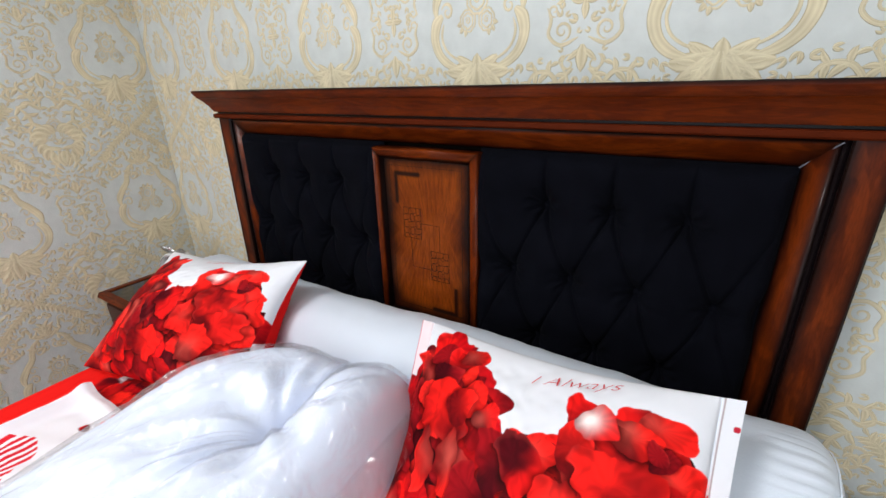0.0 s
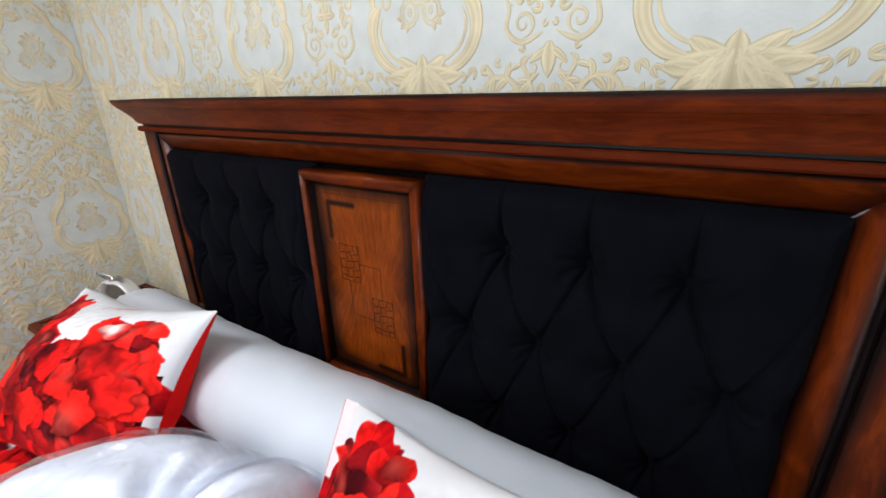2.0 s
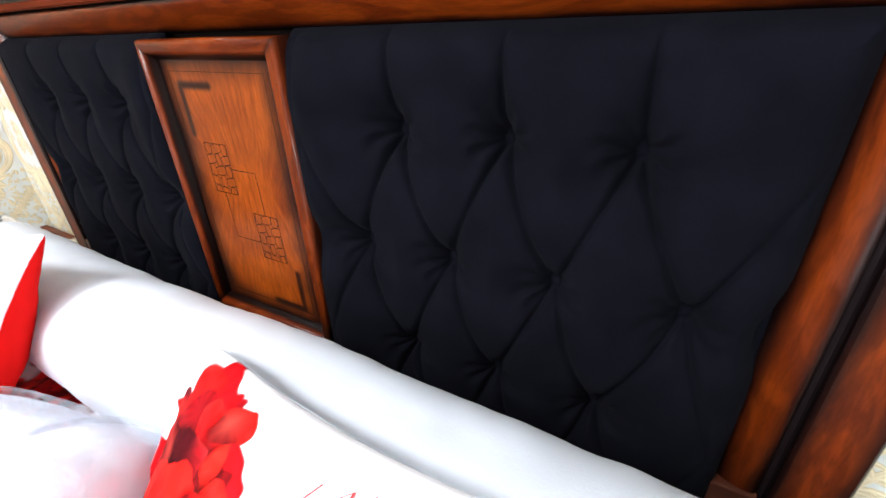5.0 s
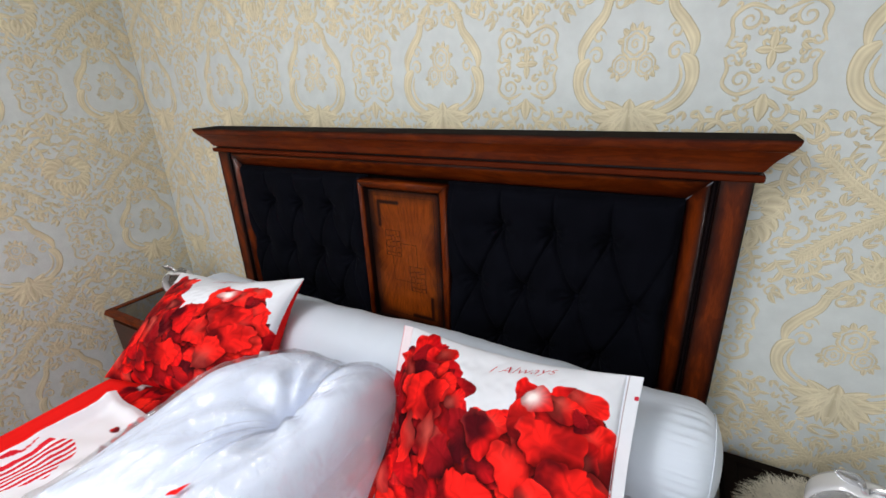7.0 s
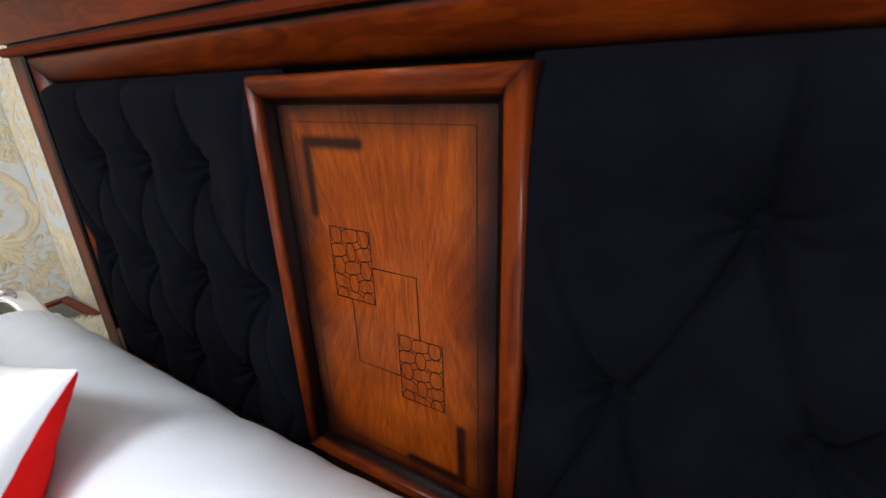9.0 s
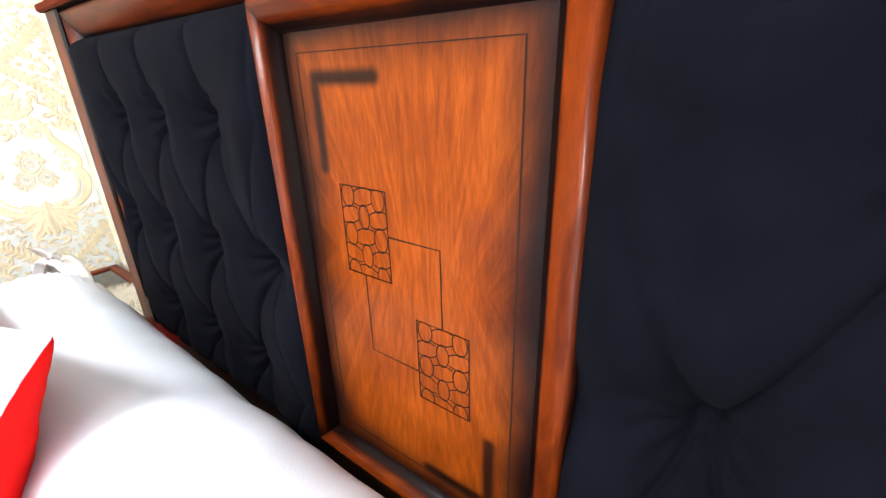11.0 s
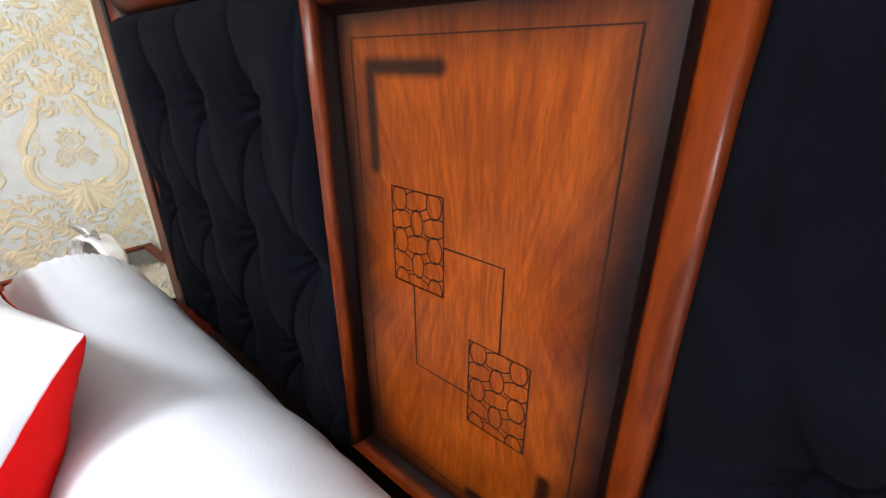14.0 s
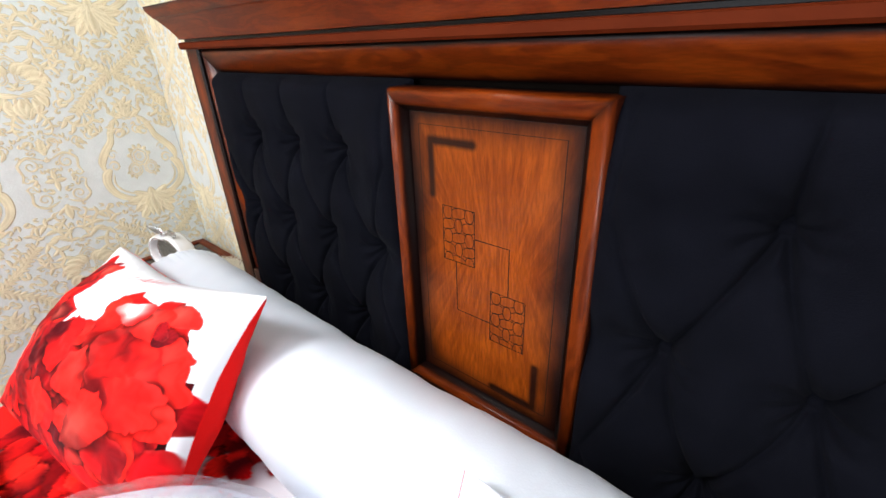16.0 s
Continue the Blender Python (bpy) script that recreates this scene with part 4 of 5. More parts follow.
nu, nv = 240, 400
pf = Print(nu, nv, 0.42, 0.77, (0.84, 0.81, 0.85))
hx, hy = (pf.u - 0.12) / 0.10, (pf.v - 0.50) / 0.115
heart = (hx ** 2 + (hy - 0.0) ** 2 + 0.18 * wave(hx * 0.8, hy * 0.8, 81, 3)) < 0.75
hatch = (np.sin(34 * (hx * 0.85 - hy * 0.10) + 2.6 * wave(hx * 0.4, hy * 0.4, 83, 3)) > -0.1)
pf.rgb[heart & hatch] = (0.70, 0.015, 0.03)
for _ in range(16):
    s_ = rs1.uniform(0.012, 0.026)
    pf.petal(0.25 + rs1.normal(0, 0.035), 0.70 + rs1.normal(0, 0.035), rs1.uniform(0, 6), s_, s_ * 0.7, DEEP[rs1.randint(3)], REDS[rs1.randint(4)], rs=rs1)
co, q4 = grid_mesh(folded, nu, nv)
tagged(sheet("folded_sheet", co, q4, M_PRINT, None, "", pf.rgb.reshape(-1, 3)), "folded white sheet with a red hatched heart print", "sheet")

# ---- nightstands and what stands on them ----
def nightstand(x0, x1, y0, y1, h, label, rail, top_mat):
    ns = tagged(empty("nightstand", (x0 + x1) / 2, (y0 + y1) / 2, 0), label, "nightstand", "nightstands beside the bed")
    part("carcass", box(x0 + 0.02, x1 - 0.02, y0 + 0.02, y1, 0.06, h - 0.03, 0.004), M_DARKWOOD, ns)
    # framed top: four mitred rails round a dark glass
    pr = [(0.0, -0.03, 0.0), (-0.006, -0.022, 0.1), (0.0, -0.008, 0.3), (0.002, 0.0, 0.5), (0.03, 0.002, 0.6), (0.034, -0.002, 0.9), (0.036, -0.014, 1.0)]
    cs = [(x0, y0, (1, 1)), (x1, y0, (-1, 1)), (x1, y1, (-1, -1)), (x0, y1, (1, -1))]
    for k in range(4):
        (ax, ay, ao), (bx, by, bo) = cs[k], cs[(k + 1) % 4]
        part("top_rail", sweep(pr, [((ax, ay, h), (ao[0], ao[1], 0), (0, 0, 1)), ((bx, by, h), (bo[0], bo[1], 0), (0, 0, 1))]), rail, ns)
    part("glass_top", box(x0 + 0.03, x1 - 0.03, y0 + 0.03, y1 - 0.03, h - 0.012, h - 0.004), top_mat, ns, "black top")
    for k, (za, zb) in enumerate(((0.08, 0.27), (0.28, h - 0.05))):
        dr = part("drawer", box(x0 + 0.04, x1 - 0.04, y0 + 0.005, y0 + 0.022, za, zb, 0.004), M_DARKWOOD, ns)
        kb = bmesh.new()
        bmesh.ops.create_uvsphere(kb, u_segments=16, v_segments=10, radius=0.012, matrix=Matrix.Translation(((x0 + x1) / 2, y0 - 0.006, (za + zb) / 2)))
        part("knob", kb, M_SILVER, dr, "silver knob", smooth=True)
    for lx in (x0 + 0.04, x1 - 0.04):
        for ly in (y0 + 0.04, y1 - 0.04):
            part("leg", box(lx - 0.02, lx + 0.02, ly - 0.02, ly + 0.02, 0.0, 0.062, 0.004), M_DARKWOOD, ns)
    return ns


NH = 0.522
nightstand(-2.365, -1.74, 0.66, back_y(-2.1) - 0.01, NH, "dark cherry nightstand with a black glass top", M_RAIL, M_BLACKTOP)
nightstand(0.335, 0.93, 0.64, back_y(0.93) - 0.01, NH, "dark cherry nightstand with black top beside the bolster", M_MATTE, M_MATTE)


def fur_mat(cx, cy, rad, seed, label):
    rs = np.random.RandomState(seed)
    n = 5200
    a, r = rs.uniform(0, 2 * np.pi, n), rad * np.sqrt(rs.uniform(0, 1, n))
    lean = a + rs.normal(0, 0.5, n)
    ln = rs.uniform(0.03, 0.055, n)
    out = 0.35 + 0.6 * (r / rad)
    p0 = np.stack([cx + r * np.cos(a), cy + r * np.sin(a), np.full(n, NH + 0.002)], -1)
    d = np.stack([np.cos(lean) * out, np.sin(lean) * out, np.full(n, 0.75)], -1)
    d /= np.linalg.norm(d, axis=1)[:, None]
    sd = np.stack([-np.sin(lean), np.cos(lean), np.zeros(n)], -1) * 0.0011
    p1 = p0 + d * (ln * 0.6)[:, None]
    p2 = p1 + (d * np.array((1, 1, 0.1)) + np.array((0, 0, -0.25))) * (ln * 0.5)[:, None]
    p2[:, 2] = np.maximum(p2[:, 2], NH + 0.004)
    co = np.stack([p0 - sd, p0 + sd, p1 + sd * 0.8, p1 - sd * 0.8, p2 + sd * 0.15, p2 - sd * 0.15], 1).reshape(-1, 3)
    b = 6 * np.arange(n)[:, None]
    q4 = np.concatenate([b + np.array([0, 1, 2, 3]), b + np.array([3, 2, 4, 5])])
    ob = tagged(sheet("fur_mat", co, q4, M_FUR), label, "fur mat", "fur mats on the nightstands", "stuff")
    return ob


fur_mat(0.53, 0.81, 0.15, 5, "fluffy grey cream faux fur mat")
fur_mat(-1.95, 0.93, 0.16, 6, "fluffy grey cream faux fur mat")


def apple_outline(k, n):
    a = 2 * math.pi * k / n - math.pi / 2
    r = 1.0 - 0.16 * math.exp(-((a - math.pi / 2 + 2 * math.pi * round((math.pi / 2 - a) / (2 * math.pi))) / 0.32) ** 2) + 0.05 * math.cos(2 * a) ** 2
    return r * math.cos(a), r * math.sin(a) * 0.95


def apple_frame():
    """A silver apple-shaped frame with a rhinestone border, two leaves and a crystal; its base at the origin, facing -y."""
    top = tagged(empty("apple_ornament"), "silver apple-shaped ornament with rhinestones and leaves", "ornament", "apple ornaments on the nightstands")
    R, n, dep = 0.082, 72, 0.030
    bm = bmesh.new()
    prof = [(1.0, -dep), (1.03, -dep * 0.6), (1.04, 0), (1.03, dep * 0.6), (1.0, dep), (0.86, dep), (0.84, 0), (0.86, -dep)]
    rows = []
    for k in range(n):
        ox, oz = apple_outline(k, n)
        rows.append([bm.verts.new((ox * R * f, y, R * 0.97 + oz * R * f)) for f, y in prof])
    for k in range(n):
        for j in range(len(prof)):
            bm.faces.new((rows[k][j], rows[(k + 1) % n][j], rows[(k + 1) % n][(j + 1) % len(prof)], rows[k][(j + 1) % len(prof)]))
    bmesh.ops.recalc_face_normals(bm, faces=bm.faces[:])
    part("rim", bm, M_PEARL, top, "pearl white rim", smooth=True)
    bm = bmesh.new()
    vs = [bm.verts.new((apple_outline(k, n)[0] * R * 0.86, 0.004, R * 0.97 + apple_outline(k, n)[1] * R * 0.86)) for k in range(n)]
    bm.faces.new(vs)
    bmesh.ops.solidify(bm, geom=bm.faces[:], thickness=0.006)
    part("face", bm, M_GLITTER, top, "glittering silver face")
    bm = bmesh.new()
    for ring, f in ((0, 0.93), (1, 0.80)):
        for k in range(0, n, 1):
            ox, oz = apple_outline(k, n)
            bmesh.ops.create_icosphere(bm, subdivisions=1, radius=0.0034, matrix=Matrix.Translation((ox * R * f, -dep - 0.001 if ring == 0 else -0.004, R * 0.97 + oz * R * f)))
    tagged(part("rhinestone_border", bm, M_GLITTER, top, "rhinestone border"), kind="stuff")
    for ang, ln, sx in ((2.45, 0.075, -1), (0.30, 0.085, 1)):
        bm = bmesh.new()
        vs = []
        m = 14
        for k in range(m + 1):
            t = k / m
            w = 0.017 * math.sin(math.pi * t) ** 0.8 + 0.0006
            cx, cz = math.cos(ang) * ln * t, math.sin(ang) * ln * t * (1 - 0.2 * t)
            nx, nz = -math.sin(ang), math.cos(ang)
            base = Vector((cx, -0.008 - 0.02 * t, 1.83 * R + cz))
            vs.append([bm.verts.new(base + Vector((nx * w * q, 0.006 * abs(q) , nz * w * q))) for q in (-1, -0.5, 0, 0.5, 1)])
        for r1, r2 in zip(vs, vs[1:]):
            for j in range(4):
                bm.faces.new((r1[j], r1[j + 1], r2[j + 1], r2[j]))
        bmesh.ops.solidify(bm, geom=bm.faces[:], thickness=0.0025)
        part("leaf", bm, M_SILVER, top, "polished silver leaf", smooth=True)
    bm = bmesh.new()
    bmesh.ops.create_icosphere(bm, subdivisions=1, radius=0.011, matrix=Matrix.Translation((0.0, -0.014, 1.86 * R)))
    part("crystal", bm, M_SILVER, top)
    return top


ap = apple_frame()
ap.matrix_world = pose(0.568, 0.845, NH + 0.012, 0, 0, -12)
copy_thing(ap, pose(-2.09, 0.92, NH + 0.012, 0, 0, 20))

# small framed picture with beaded edge lying on the fur
pf_ = tagged(empty("photo_frame", 0.45, 0.77, NH), "small rhinestone-edged silver photo frame", "photo frame")
part("frame_back", box(0.40, 0.50, 0.745, 0.765, NH + 0.02, NH + 0.075, 0.003), M_BLACKTOP, pf_)
bm = bmesh.new()
for k in range(22):
    bmesh.ops.create_icosphere(bm, subdivisions=1, radius=0.003, matrix=Matrix.Translation((0.40 + 0.1 * k / 21, 0.744, NH + 0.076)))
for k in range(12):
    bmesh.ops.create_icosphere(bm, subdivisions=1, radius=0.003, matrix=Matrix.Translation((0.40, 0.744, NH + 0.02 + 0.056 * k / 11)))
tagged(part("beading", bm, M_GLITTER, pf_, "rhinestone beading"), kind="stuff")

# small things on the bed
tagged(part("purple_packet", box(-1.63, -1.495, -0.30, -0.075, MZ + 0.05, MZ + 0.085, 0.012, 3), M_PURPLE, smooth=True), "purple plastic packet on the bedspread", "packet")


# ---- wallpaper relief ----
def catmull(pts, n=6):
    out = []
    P = [pts[0]] + list(pts) + [pts[-1]]
    for i in range(1, len(P) - 2):
        p0, p1, p2, p3 = [np.array(p, float) for p in P[i - 1:i + 3]]
        for k in range(n):
            t = k / n
            out.append(0.5 * (2 * p1 + (p2 - p0) * t + (2 * p0 - 5 * p1 + 4 * p2 - p3) * t * t + (3 * p1 - p0 - 3 * p2 + p3) * t ** 3))
    out.append(np.array(P[-2], float))
    return out


def spiral(cx, cz, r, turns, a0, way=1, n=22):
    return [(cx + r * (1 - 0.86 * k / n) * math.cos(a0 + way * 2 * math.pi * turns * k / n), cz + r * (1 - 0.86 * k / n) * math.sin(a0 + way * 2 * math.pi * turns * k / n)) for k in range(n + 1)]


RELIEF = 0.0020


class Relief:
    def __init__(self):
        self.co, self.q, self.hc = [], [], []

    def ribbon(self, pts, w0, w1=None, h=RELIEF, taper=True, mirror=True):
        pts = [np.array(p, float) for p in pts]
        m = len(pts) - 1
        for sx in ((1, -1) if mirror else (1,)):
            base = len(self.co)
            for i, p in enumerate(pts):
                d = pts[min(i + 1, m)] - pts[max(i - 1, 0)]
                d = d / (np.linalg.norm(d) + 1e-9)
                nrm = np.array((-d[1], d[0]))
                t = i / m
                w = (w0 + ((w0 if w1 is None else w1) - w0) * t) / 2
                if taper:
                    w *= min(1, 0.25 + 4 * t, 0.25 + 4 * (1 - t))
                for f, hh in ((-1, 0.0), (-0.80, 0.75), (-0.42, 0.35), (0.05, 0.85), (0.42, 0.45), (0.78, 1.0), (1, 0.0)):
                    self.hc.append(hh)
                    x, z = p + nrm * w * f
                    self.co.append((sx * x, hh * h * (0.6 + 0.4 * min(1, w / 0.008)), z))
            for i in range(m):
                for j in range(6):
                    a = base + i * 7 + j
                    self.q.append((a, a + 1, a + 8, a + 7) if sx > 0 else (a, a + 7, a + 8, a + 1))

    def leaf(self, x, z, ang, ln, w, h=RELIEF, mirror=True, curl=0.0, blunt=False):
        pts = [(x + ln * t * math.cos(ang + curl * t), z + ln * t * math.sin(ang + curl * t)) for t in (0, 0.2, 0.4, 0.6, 0.8, 1.0)]
        base_w = [0.5, 0.85, 1.0, 1.0, 0.85, 0.35] if blunt else [0.25, 0.8, 1.0, 0.9, 0.6, 0.06]
        pts = [np.array(p) for p in pts]
        for sx in ((1, -1) if mirror else (1,)):
            base = len(self.co)
            for i, p in enumerate(pts):
                d = pts[min(i + 1, 5)] - pts[max(i - 1, 0)]
                d = d / (np.linalg.norm(d) + 1e-9)
                nrm = np.array((-d[1], d[0]))
                for f, hh in ((-1, 0.0), (-0.65, 1.0), (0, 0.25), (0.65, 0.9), (1, 0.0)):
                    self.hc.append(hh)
                    xx, zz = p + nrm * (w / 2 * base_w[i] * f)
                    self.co.append((sx * xx, hh * h, zz))
            for i in range(5):
                for j in range(4):
                    a = base + i * 5 + j
                    self.q.append((a, a + 1, a + 6, a + 5) if sx > 0 else (a, a + 5, a + 6, a + 1))

    def rose(self, x, z, r, mirror=True):
        for rad, w, k, hh in ((0.90, 0.18, 8, 0.9), (0.60, 0.17, 6, 1.1)):
            self.ribbon([(x + r * (rad + 0.08 * abs(math.sin(k * t * math.pi / 48))) * math.cos(t * math.pi / 24), z + r * (rad + 0.08 * abs(math.sin(k * t * math.pi / 48))) * math.sin(t * math.pi / 24)) for t in range(49)], r * w, h=RELIEF * hh, taper=False, mirror=mirror)
        self.ribbon(spiral(x, z, 0.34 * r, 1.4, 0.5, 1, 14), r * 0.14, h=RELIEF * 1.3, mirror=mirror)

    def acanthus(self, pts, w, count, size):
        pts = catmull(pts, 5)
        self.ribbon(pts, w, w * 0.5)
        m = len(pts) - 1
        for k in range(count):
            i = int(1 + (m - 2) * k / max(1, count - 1))
            d = pts[i + 1] - pts[i - 1]
            a = math.atan2(d[1], d[0])
            s = size * (1.1 - 0.5 * k / count)
            self.leaf(pts[i][0], pts[i][1], a + 0.75, s, s * 0.42, curl=0.5)
            self.leaf(pts[i][0], pts[i][1], a - 0.75, s * 0.8, s * 0.36, curl=-0.5)


TW, TH = 0.553, 0.676


def damask():
    r = Relief()
    # medallion: broad bands, roses inside, shell of leaves below, crown above
    r.ribbon(catmull([(0.122, 0.000), (0.146, -0.020), (0.153, -0.055), (0.138, -0.092), (0.105, -0.118), (0.060, -0.130)]), 0.040, 0.020)
    r.ribbon(catmull([(0.146, -0.005), (0.146, 0.030), (0.120, 0.068), (0.090, 0.100), (0.078, 0.135), (0.060, 0.165), (0.030, 0.185)]), 0.034, 0.018)
    r.ribbon(catmull([(0.118, -0.02), (0.126, -0.05), (0.112, -0.082), (0.08, -0.104), (0.05, -0.112)]), 0.009, 0.006)
    r.ribbon(spiral(0.105, 0.008, 0.022, 1.3, 0.3, 1), 0.010, 0.004)
    r.ribbon(spiral(0.100, 0.052, 0.020, 1.2, 3.0, -1), 0.008, 0.004)
    r.ribbon(spiral(0.052, 0.125, 0.022, 1.3, 0.6, 1), 0.009, 0.004)
    r.ribbon(spiral(0.022, 0.205, 0.022, 1.2, 2.6, -1), 0.010, 0.004)
    r.leaf(0.0, 0.185, math.pi / 2, 0.060, 0.034, mirror=False)
    r.leaf(0.006, 0.19, 1.0, 0.045, 0.020)
    r.leaf(0.02, 0.18, 0.5, 0.045, 0.018)
    r.rose(0.0, 0.030, 0.036, False)
    r.rose(0.032, -0.018, 0.027)
    for a in (0.2, 0.8, 1.3):
        r.leaf(0.030 * math.cos(a), 0.030 + 0.03 * math.sin(a), a, 0.020, 0.016)
    for a in (-0.2, -0.8, -1.4):
        r.leaf(0.035 + 0.018 * math.cos(a), -0.02 + 0.018 * math.sin(a), a, 0.018, 0.013)
    r.leaf(0.0, -0.120, -math.pi / 2, 0.105, 0.050, mirror=False)
    for a, ln, w in ((-1.25, 0.105, 0.040), (-0.88, 0.092, 0.036), (-0.40, 0.095, 0.034), (0.12, 0.062, 0.022)):
        r.leaf(0.012, -0.125, a, ln, w * 1.15, curl=0.25, blunt=True)
        r.leaf(0.012 + 0.4 * ln * math.cos(a), -0.125 + 0.4 * ln * math.sin(a), a + 0.5, ln * 0.5, w * 0.5, RELIEF * 1.2)
        r.leaf(0.012 + 0.4 * ln * math.cos(a), -0.125 + 0.4 * ln * math.sin(a), a - 0.4, ln * 0.5, w * 0.5, RELIEF * 1.2)
    r.leaf(0.0, -0.140, math.pi / 2, 0.045, 0.040, mirror=False)
    r.ribbon(spiral(0.040, -0.150, 0.018, 1.2, 0.4, -1), 0.008, 0.004, RELIEF * 1.3)
    r.co = [(0.86 * x, y, z) for x, y, z in r.co]   # the medallion is slimmer than it is tall
    # side scrolls under the medallion
    r.acanthus([(0.235, -0.215), (0.225, -0.180), (0.200, -0.150), (0.165, -0.150), (0.148, -0.175), (0.160, -0.195)], 0.014, 6, 0.040)
    r.acanthus([(0.245, -0.235), (0.252, -0.190), (0.240, -0.150), (0.222, -0.125)], 0.010, 4, 0.034)
    # narrow column between the medallions: four scrolls round a small cross
    X = TW / 2
    for sz in (1, -1):
        for sx in (1, -1):
            r.ribbon(catmull([(X + sx * 0.012, sz * 0.075), (X + sx * 0.052, sz * 0.090), (X + sx * 0.082, sz * 0.068), (X + sx * 0.078, sz * 0.035), (X + sx * 0.088, sz * 0.010)]), 0.010, 0.007, mirror=False)
            r.ribbon(spiral(X + sx * 0.050, sz * 0.060, 0.022, 1.4, 1.5 * sz, sx * sz), 0.008, 0.003, mirror=False)
            r.ribbon(spiral(X + sx * 0.072, sz * 0.016, 0.014, 1.2, 1.2 * sz, -sx * sz), 0.006, 0.003, mirror=False)
    for k in range(4):
        a = k * math.pi / 2
        r.leaf(X, 0.0, a, 0.032 if k % 2 == 0 else 0.040, 0.018, mirror=False)
    for zc, way in ((-0.100, -1), (0.100, 1)):
        r.leaf(X, zc - way * 0.01, way * math.pi / 2, 0.060, 0.030, mirror=False)
        for sx in (1, -1):
            r.ribbon(spiral(X + sx * 0.030, zc + way * 0.030, 0.020, 1.1, -way * 1.2, sx * way), 0.007, 0.003, mirror=False)
            r.leaf(X + sx * 0.004, zc, math.pi / 2 + way * sx * 0.9 if way > 0 else -math.pi / 2 + sx * 0.9, 0.040, 0.014, mirror=False)
    # basket of flowers half a repeat down, with a beaded bowl
    Z = -TH / 2
    for sx in (1, -1):
        bow = catmull([(X, Z - 0.052), (X + sx * 0.040, Z - 0.046), (X + sx * 0.074, Z - 0.022), (X + sx * 0.090, Z + 0.010)])
        r.ribbon(bow, 0.020, 0.012, mirror=False)
        for i in range(2, len(bow), 3):
            r.leaf(bow[i][0], bow[i][1] - 0.006, -math.pi / 2 + sx * 0.5, 0.020, 0.012, mirror=False)
        for a, ln in ((1.35, 0.085), (1.05, 0.100), (0.70, 0.105), (0.35, 0.085), (-0.05, 0.080), (-0.45, 0.085), (-0.85, 0.085), (-1.25, 0.090)):
            aa = a if sx > 0 else math.pi - a
            r.leaf(X + sx * 0.045 * math.cos(a), Z - 0.03 + 0.045 * math.sin(a), aa, ln * 0.58, ln * 0.40, mirror=False, curl=-0.7 * sx)
        r.rose(X + sx * 0.030, Z + 0.005, 0.022, False)
        r.ribbon(spiral(X + sx * 0.115, Z - 0.060, 0.030, 1.3, 1.0, -sx), 0.011, 0.004, mirror=False)
        r.ribbon(spiral(X + sx * 0.118, Z + 0.070, 0.026, 1.3, -1.0, sx), 0.010, 0.004, mirror=False)
    r.rose(X, Z + 0.045, 0.026, False)
    r.leaf(X, Z - 0.06, -math.pi / 2, 0.060, 0.040, mirror=False)
    # acanthus sprays that fill the field round the basket
    r.acanthus([(0.175, -0.212), (0.200, -0.245), (0.205, -0.285), (0.180, -0.310), (0.150, -0.300), (0.148, -0.275), (0.165, -0.268)], 0.015, 8, 0.038)
    r.acanthus([(0.185, -0.470), (0.160, -0.500), (0.122, -0.500), (0.100, -0.475), (0.110, -0.450), (0.130, -0.452)], 0.014, 7, 0.036)
    r.acanthus([(0.262, -0.430), (0.240, -0.455), (0.225, -0.490), (0.235, -0.520)], 0.012, 5, 0.034)
    r.acanthus([(0.060, -0.262), (0.085, -0.245), (0.100, -0.222), (0.092, -0.195)], 0.010, 4, 0.028)
    # garlands that cross between two medallions, one above the other
    for sz in (1, -1):
        gar = catmull([(0.004, Z), (0.040, Z + sz * 0.026), (0.085, Z + sz * 0.060), (0.120, Z + sz * 0.095), (0.145, Z + sz * 0.120)])
        r.ribbon(gar, 0.026, 0.020, h=RELIEF * 0.7)
        for i in range(1, len(gar) - 1, 2):
            d = gar[i + 1] - gar[i - 1]
            a = math.atan2(d[1], d[0])
            r.leaf(gar[i][0], gar[i][1], a + 0.9, 0.026, 0.012)
            r.leaf(gar[i][0], gar[i][1], a - 0.9, 0.026, 0.012)
            r.rose(gar[i][0], gar[i][1], 0.010)
    # small scrolls and leaves in the gaps
    rs = np.random.RandomState(12)
    for k in range(1300):
        x, z = rs.uniform(0.0, TW / 2), rs.uniform(-TH * 0.80, TH * 0.20)
        if 0.10 < x < 0.20 and -0.12 < z < 0.12 or (x < 0.13 and -0.12 < z < 0.17):
            continue
        c = np.array(r.co)
        d = np.hypot(c[:, 0] - x, c[:, 2] - z).min()
        if d < 0.008:
            continue
        a = rs.uniform(0, 6.28)
        if d > 0.02 and rs.uniform() < 0.5:
            r.ribbon(spiral(x, z, min(d, 0.024) * 0.9, 1.2, a, 1 if rs.uniform() < 0.5 else -1, 12), 0.007, 0.003)
        for q in range(2):
            r.leaf(x, z, a + (q - 0.5) * 1.6, min(d * 1.5, 0.034), min(d * 0.7, 0.014), curl=0.5 - q)
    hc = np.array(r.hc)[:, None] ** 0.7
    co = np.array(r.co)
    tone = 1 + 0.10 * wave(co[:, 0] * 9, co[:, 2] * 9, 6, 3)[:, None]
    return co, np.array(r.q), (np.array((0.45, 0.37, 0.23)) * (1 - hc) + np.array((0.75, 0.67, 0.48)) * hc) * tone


dco, dq, dcol = damask()
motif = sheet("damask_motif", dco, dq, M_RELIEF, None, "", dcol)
MOT = motif.data
bpy.data.objects.remove(motif)


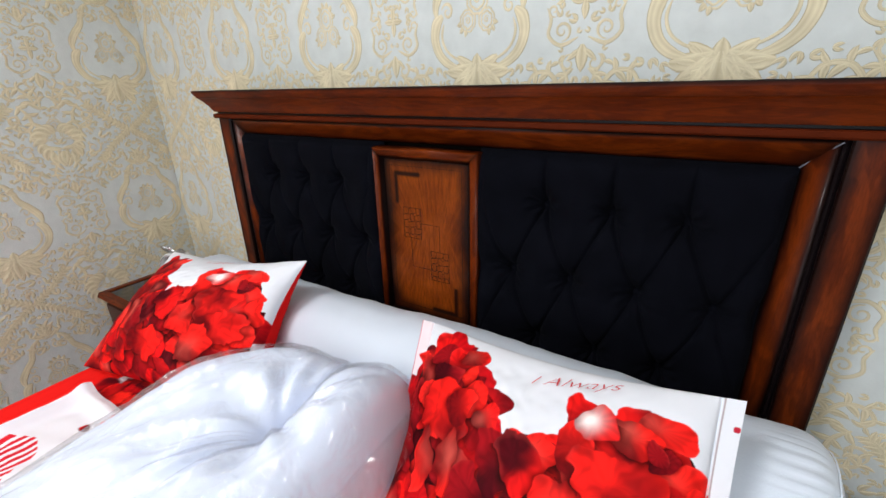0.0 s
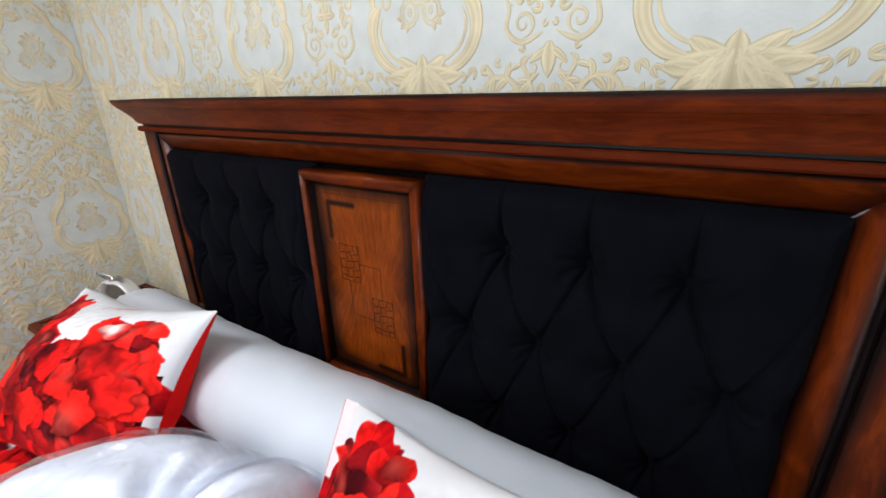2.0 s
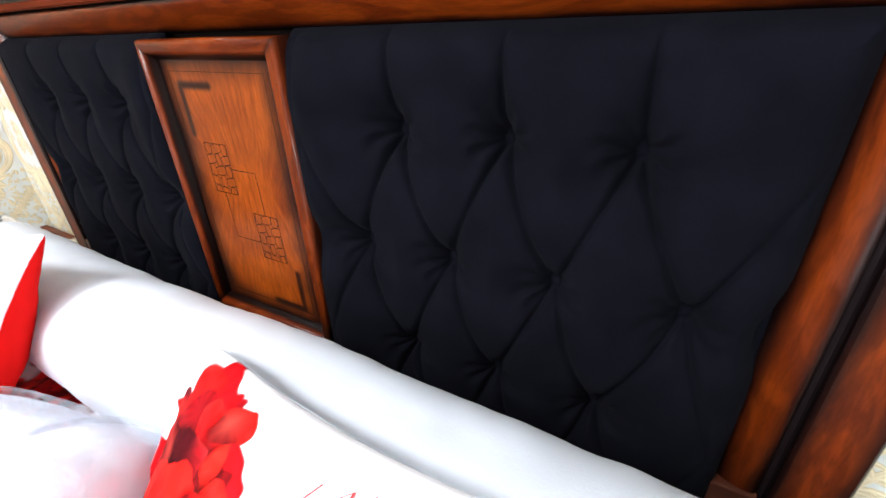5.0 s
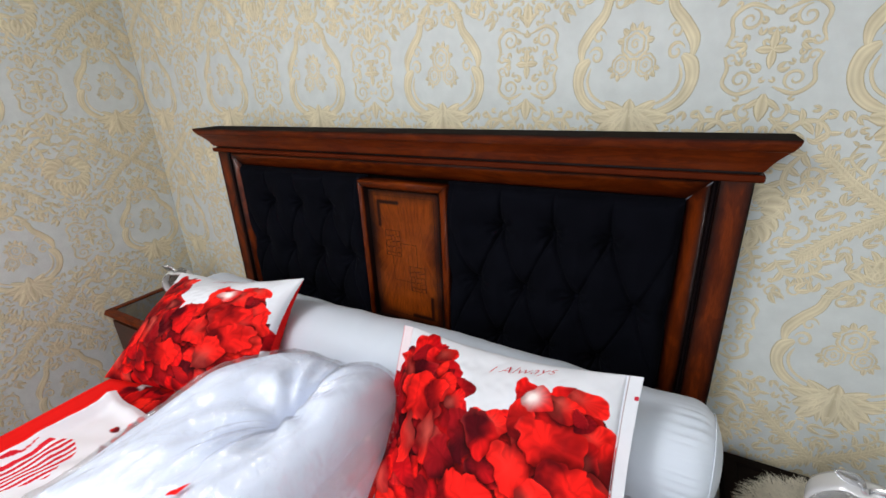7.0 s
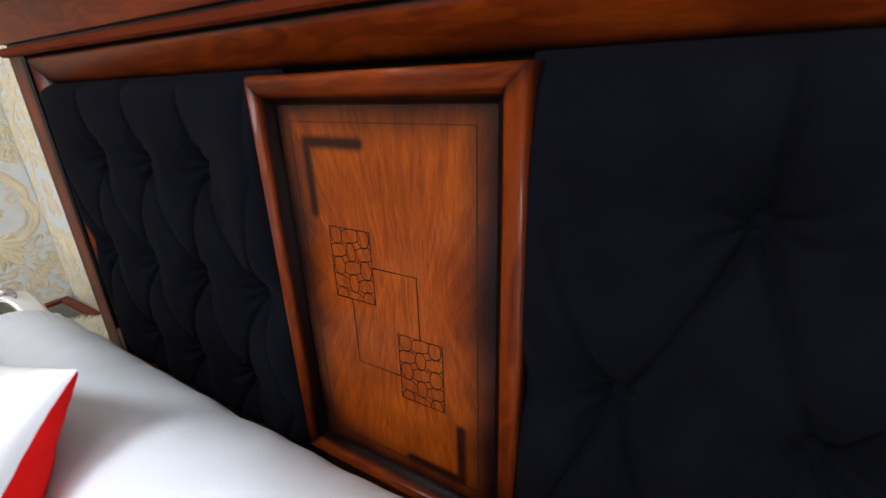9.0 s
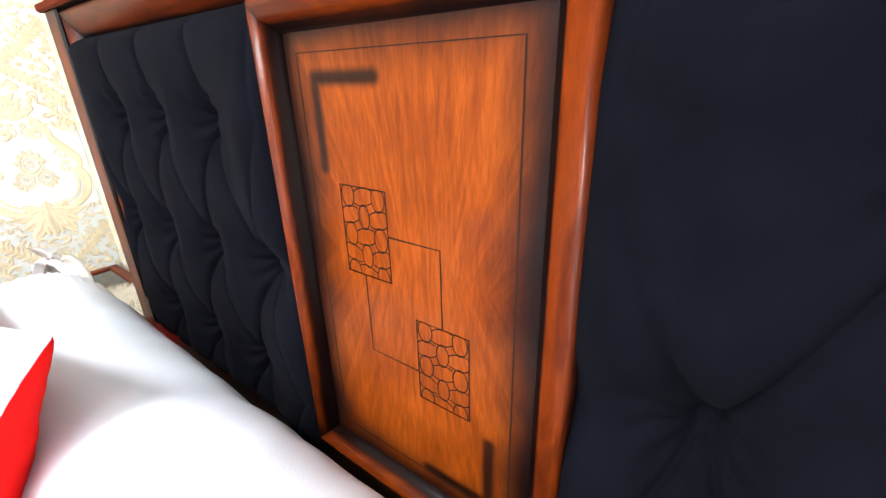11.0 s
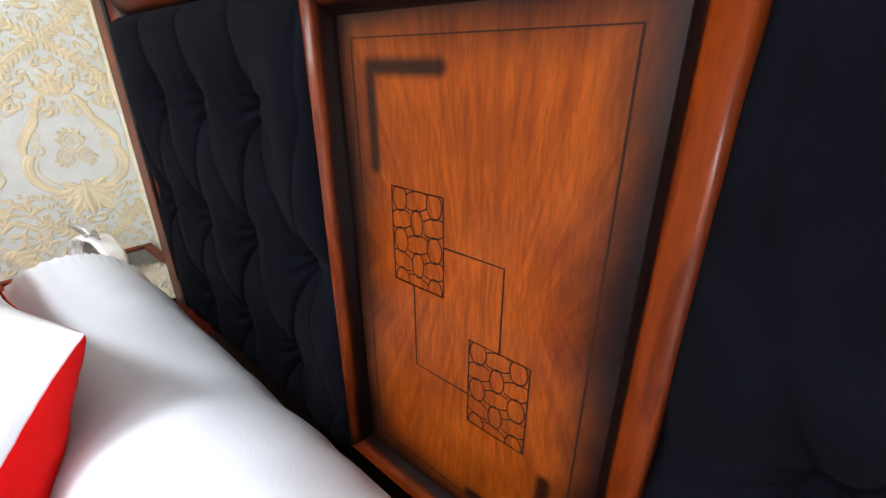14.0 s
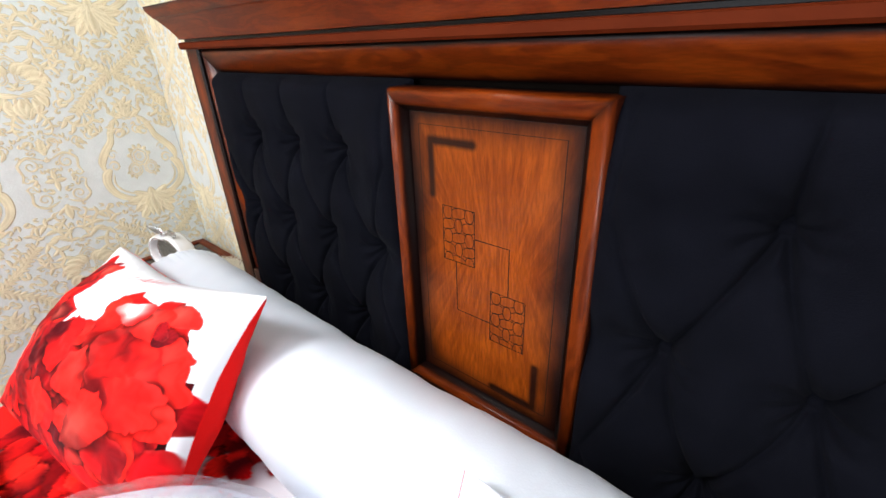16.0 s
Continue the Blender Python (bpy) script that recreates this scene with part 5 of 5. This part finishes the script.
def paper(wall, origin, along, normal, a_list, z_list):
    for a in a_list:
        for z in z_list:
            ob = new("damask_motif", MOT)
            o = Vector(origin) + Vector(along) * a
            ob.matrix_world = Matrix(((along[0], normal[0], 0, o.x), (along[1], normal[1], 0, o.y), (0, 0, 1, z), (0, 0, 0, 1)))
            ob.parent = wall


ux = Vector((1, BACK_SLOPE, 0)).normalized()
nb = Vector((BACK_SLOPE, -1, 0)).normalized()
ZROWS = [1.575 + TH, 1.575, 1.575 - TH, 1.575 - 2 * TH]
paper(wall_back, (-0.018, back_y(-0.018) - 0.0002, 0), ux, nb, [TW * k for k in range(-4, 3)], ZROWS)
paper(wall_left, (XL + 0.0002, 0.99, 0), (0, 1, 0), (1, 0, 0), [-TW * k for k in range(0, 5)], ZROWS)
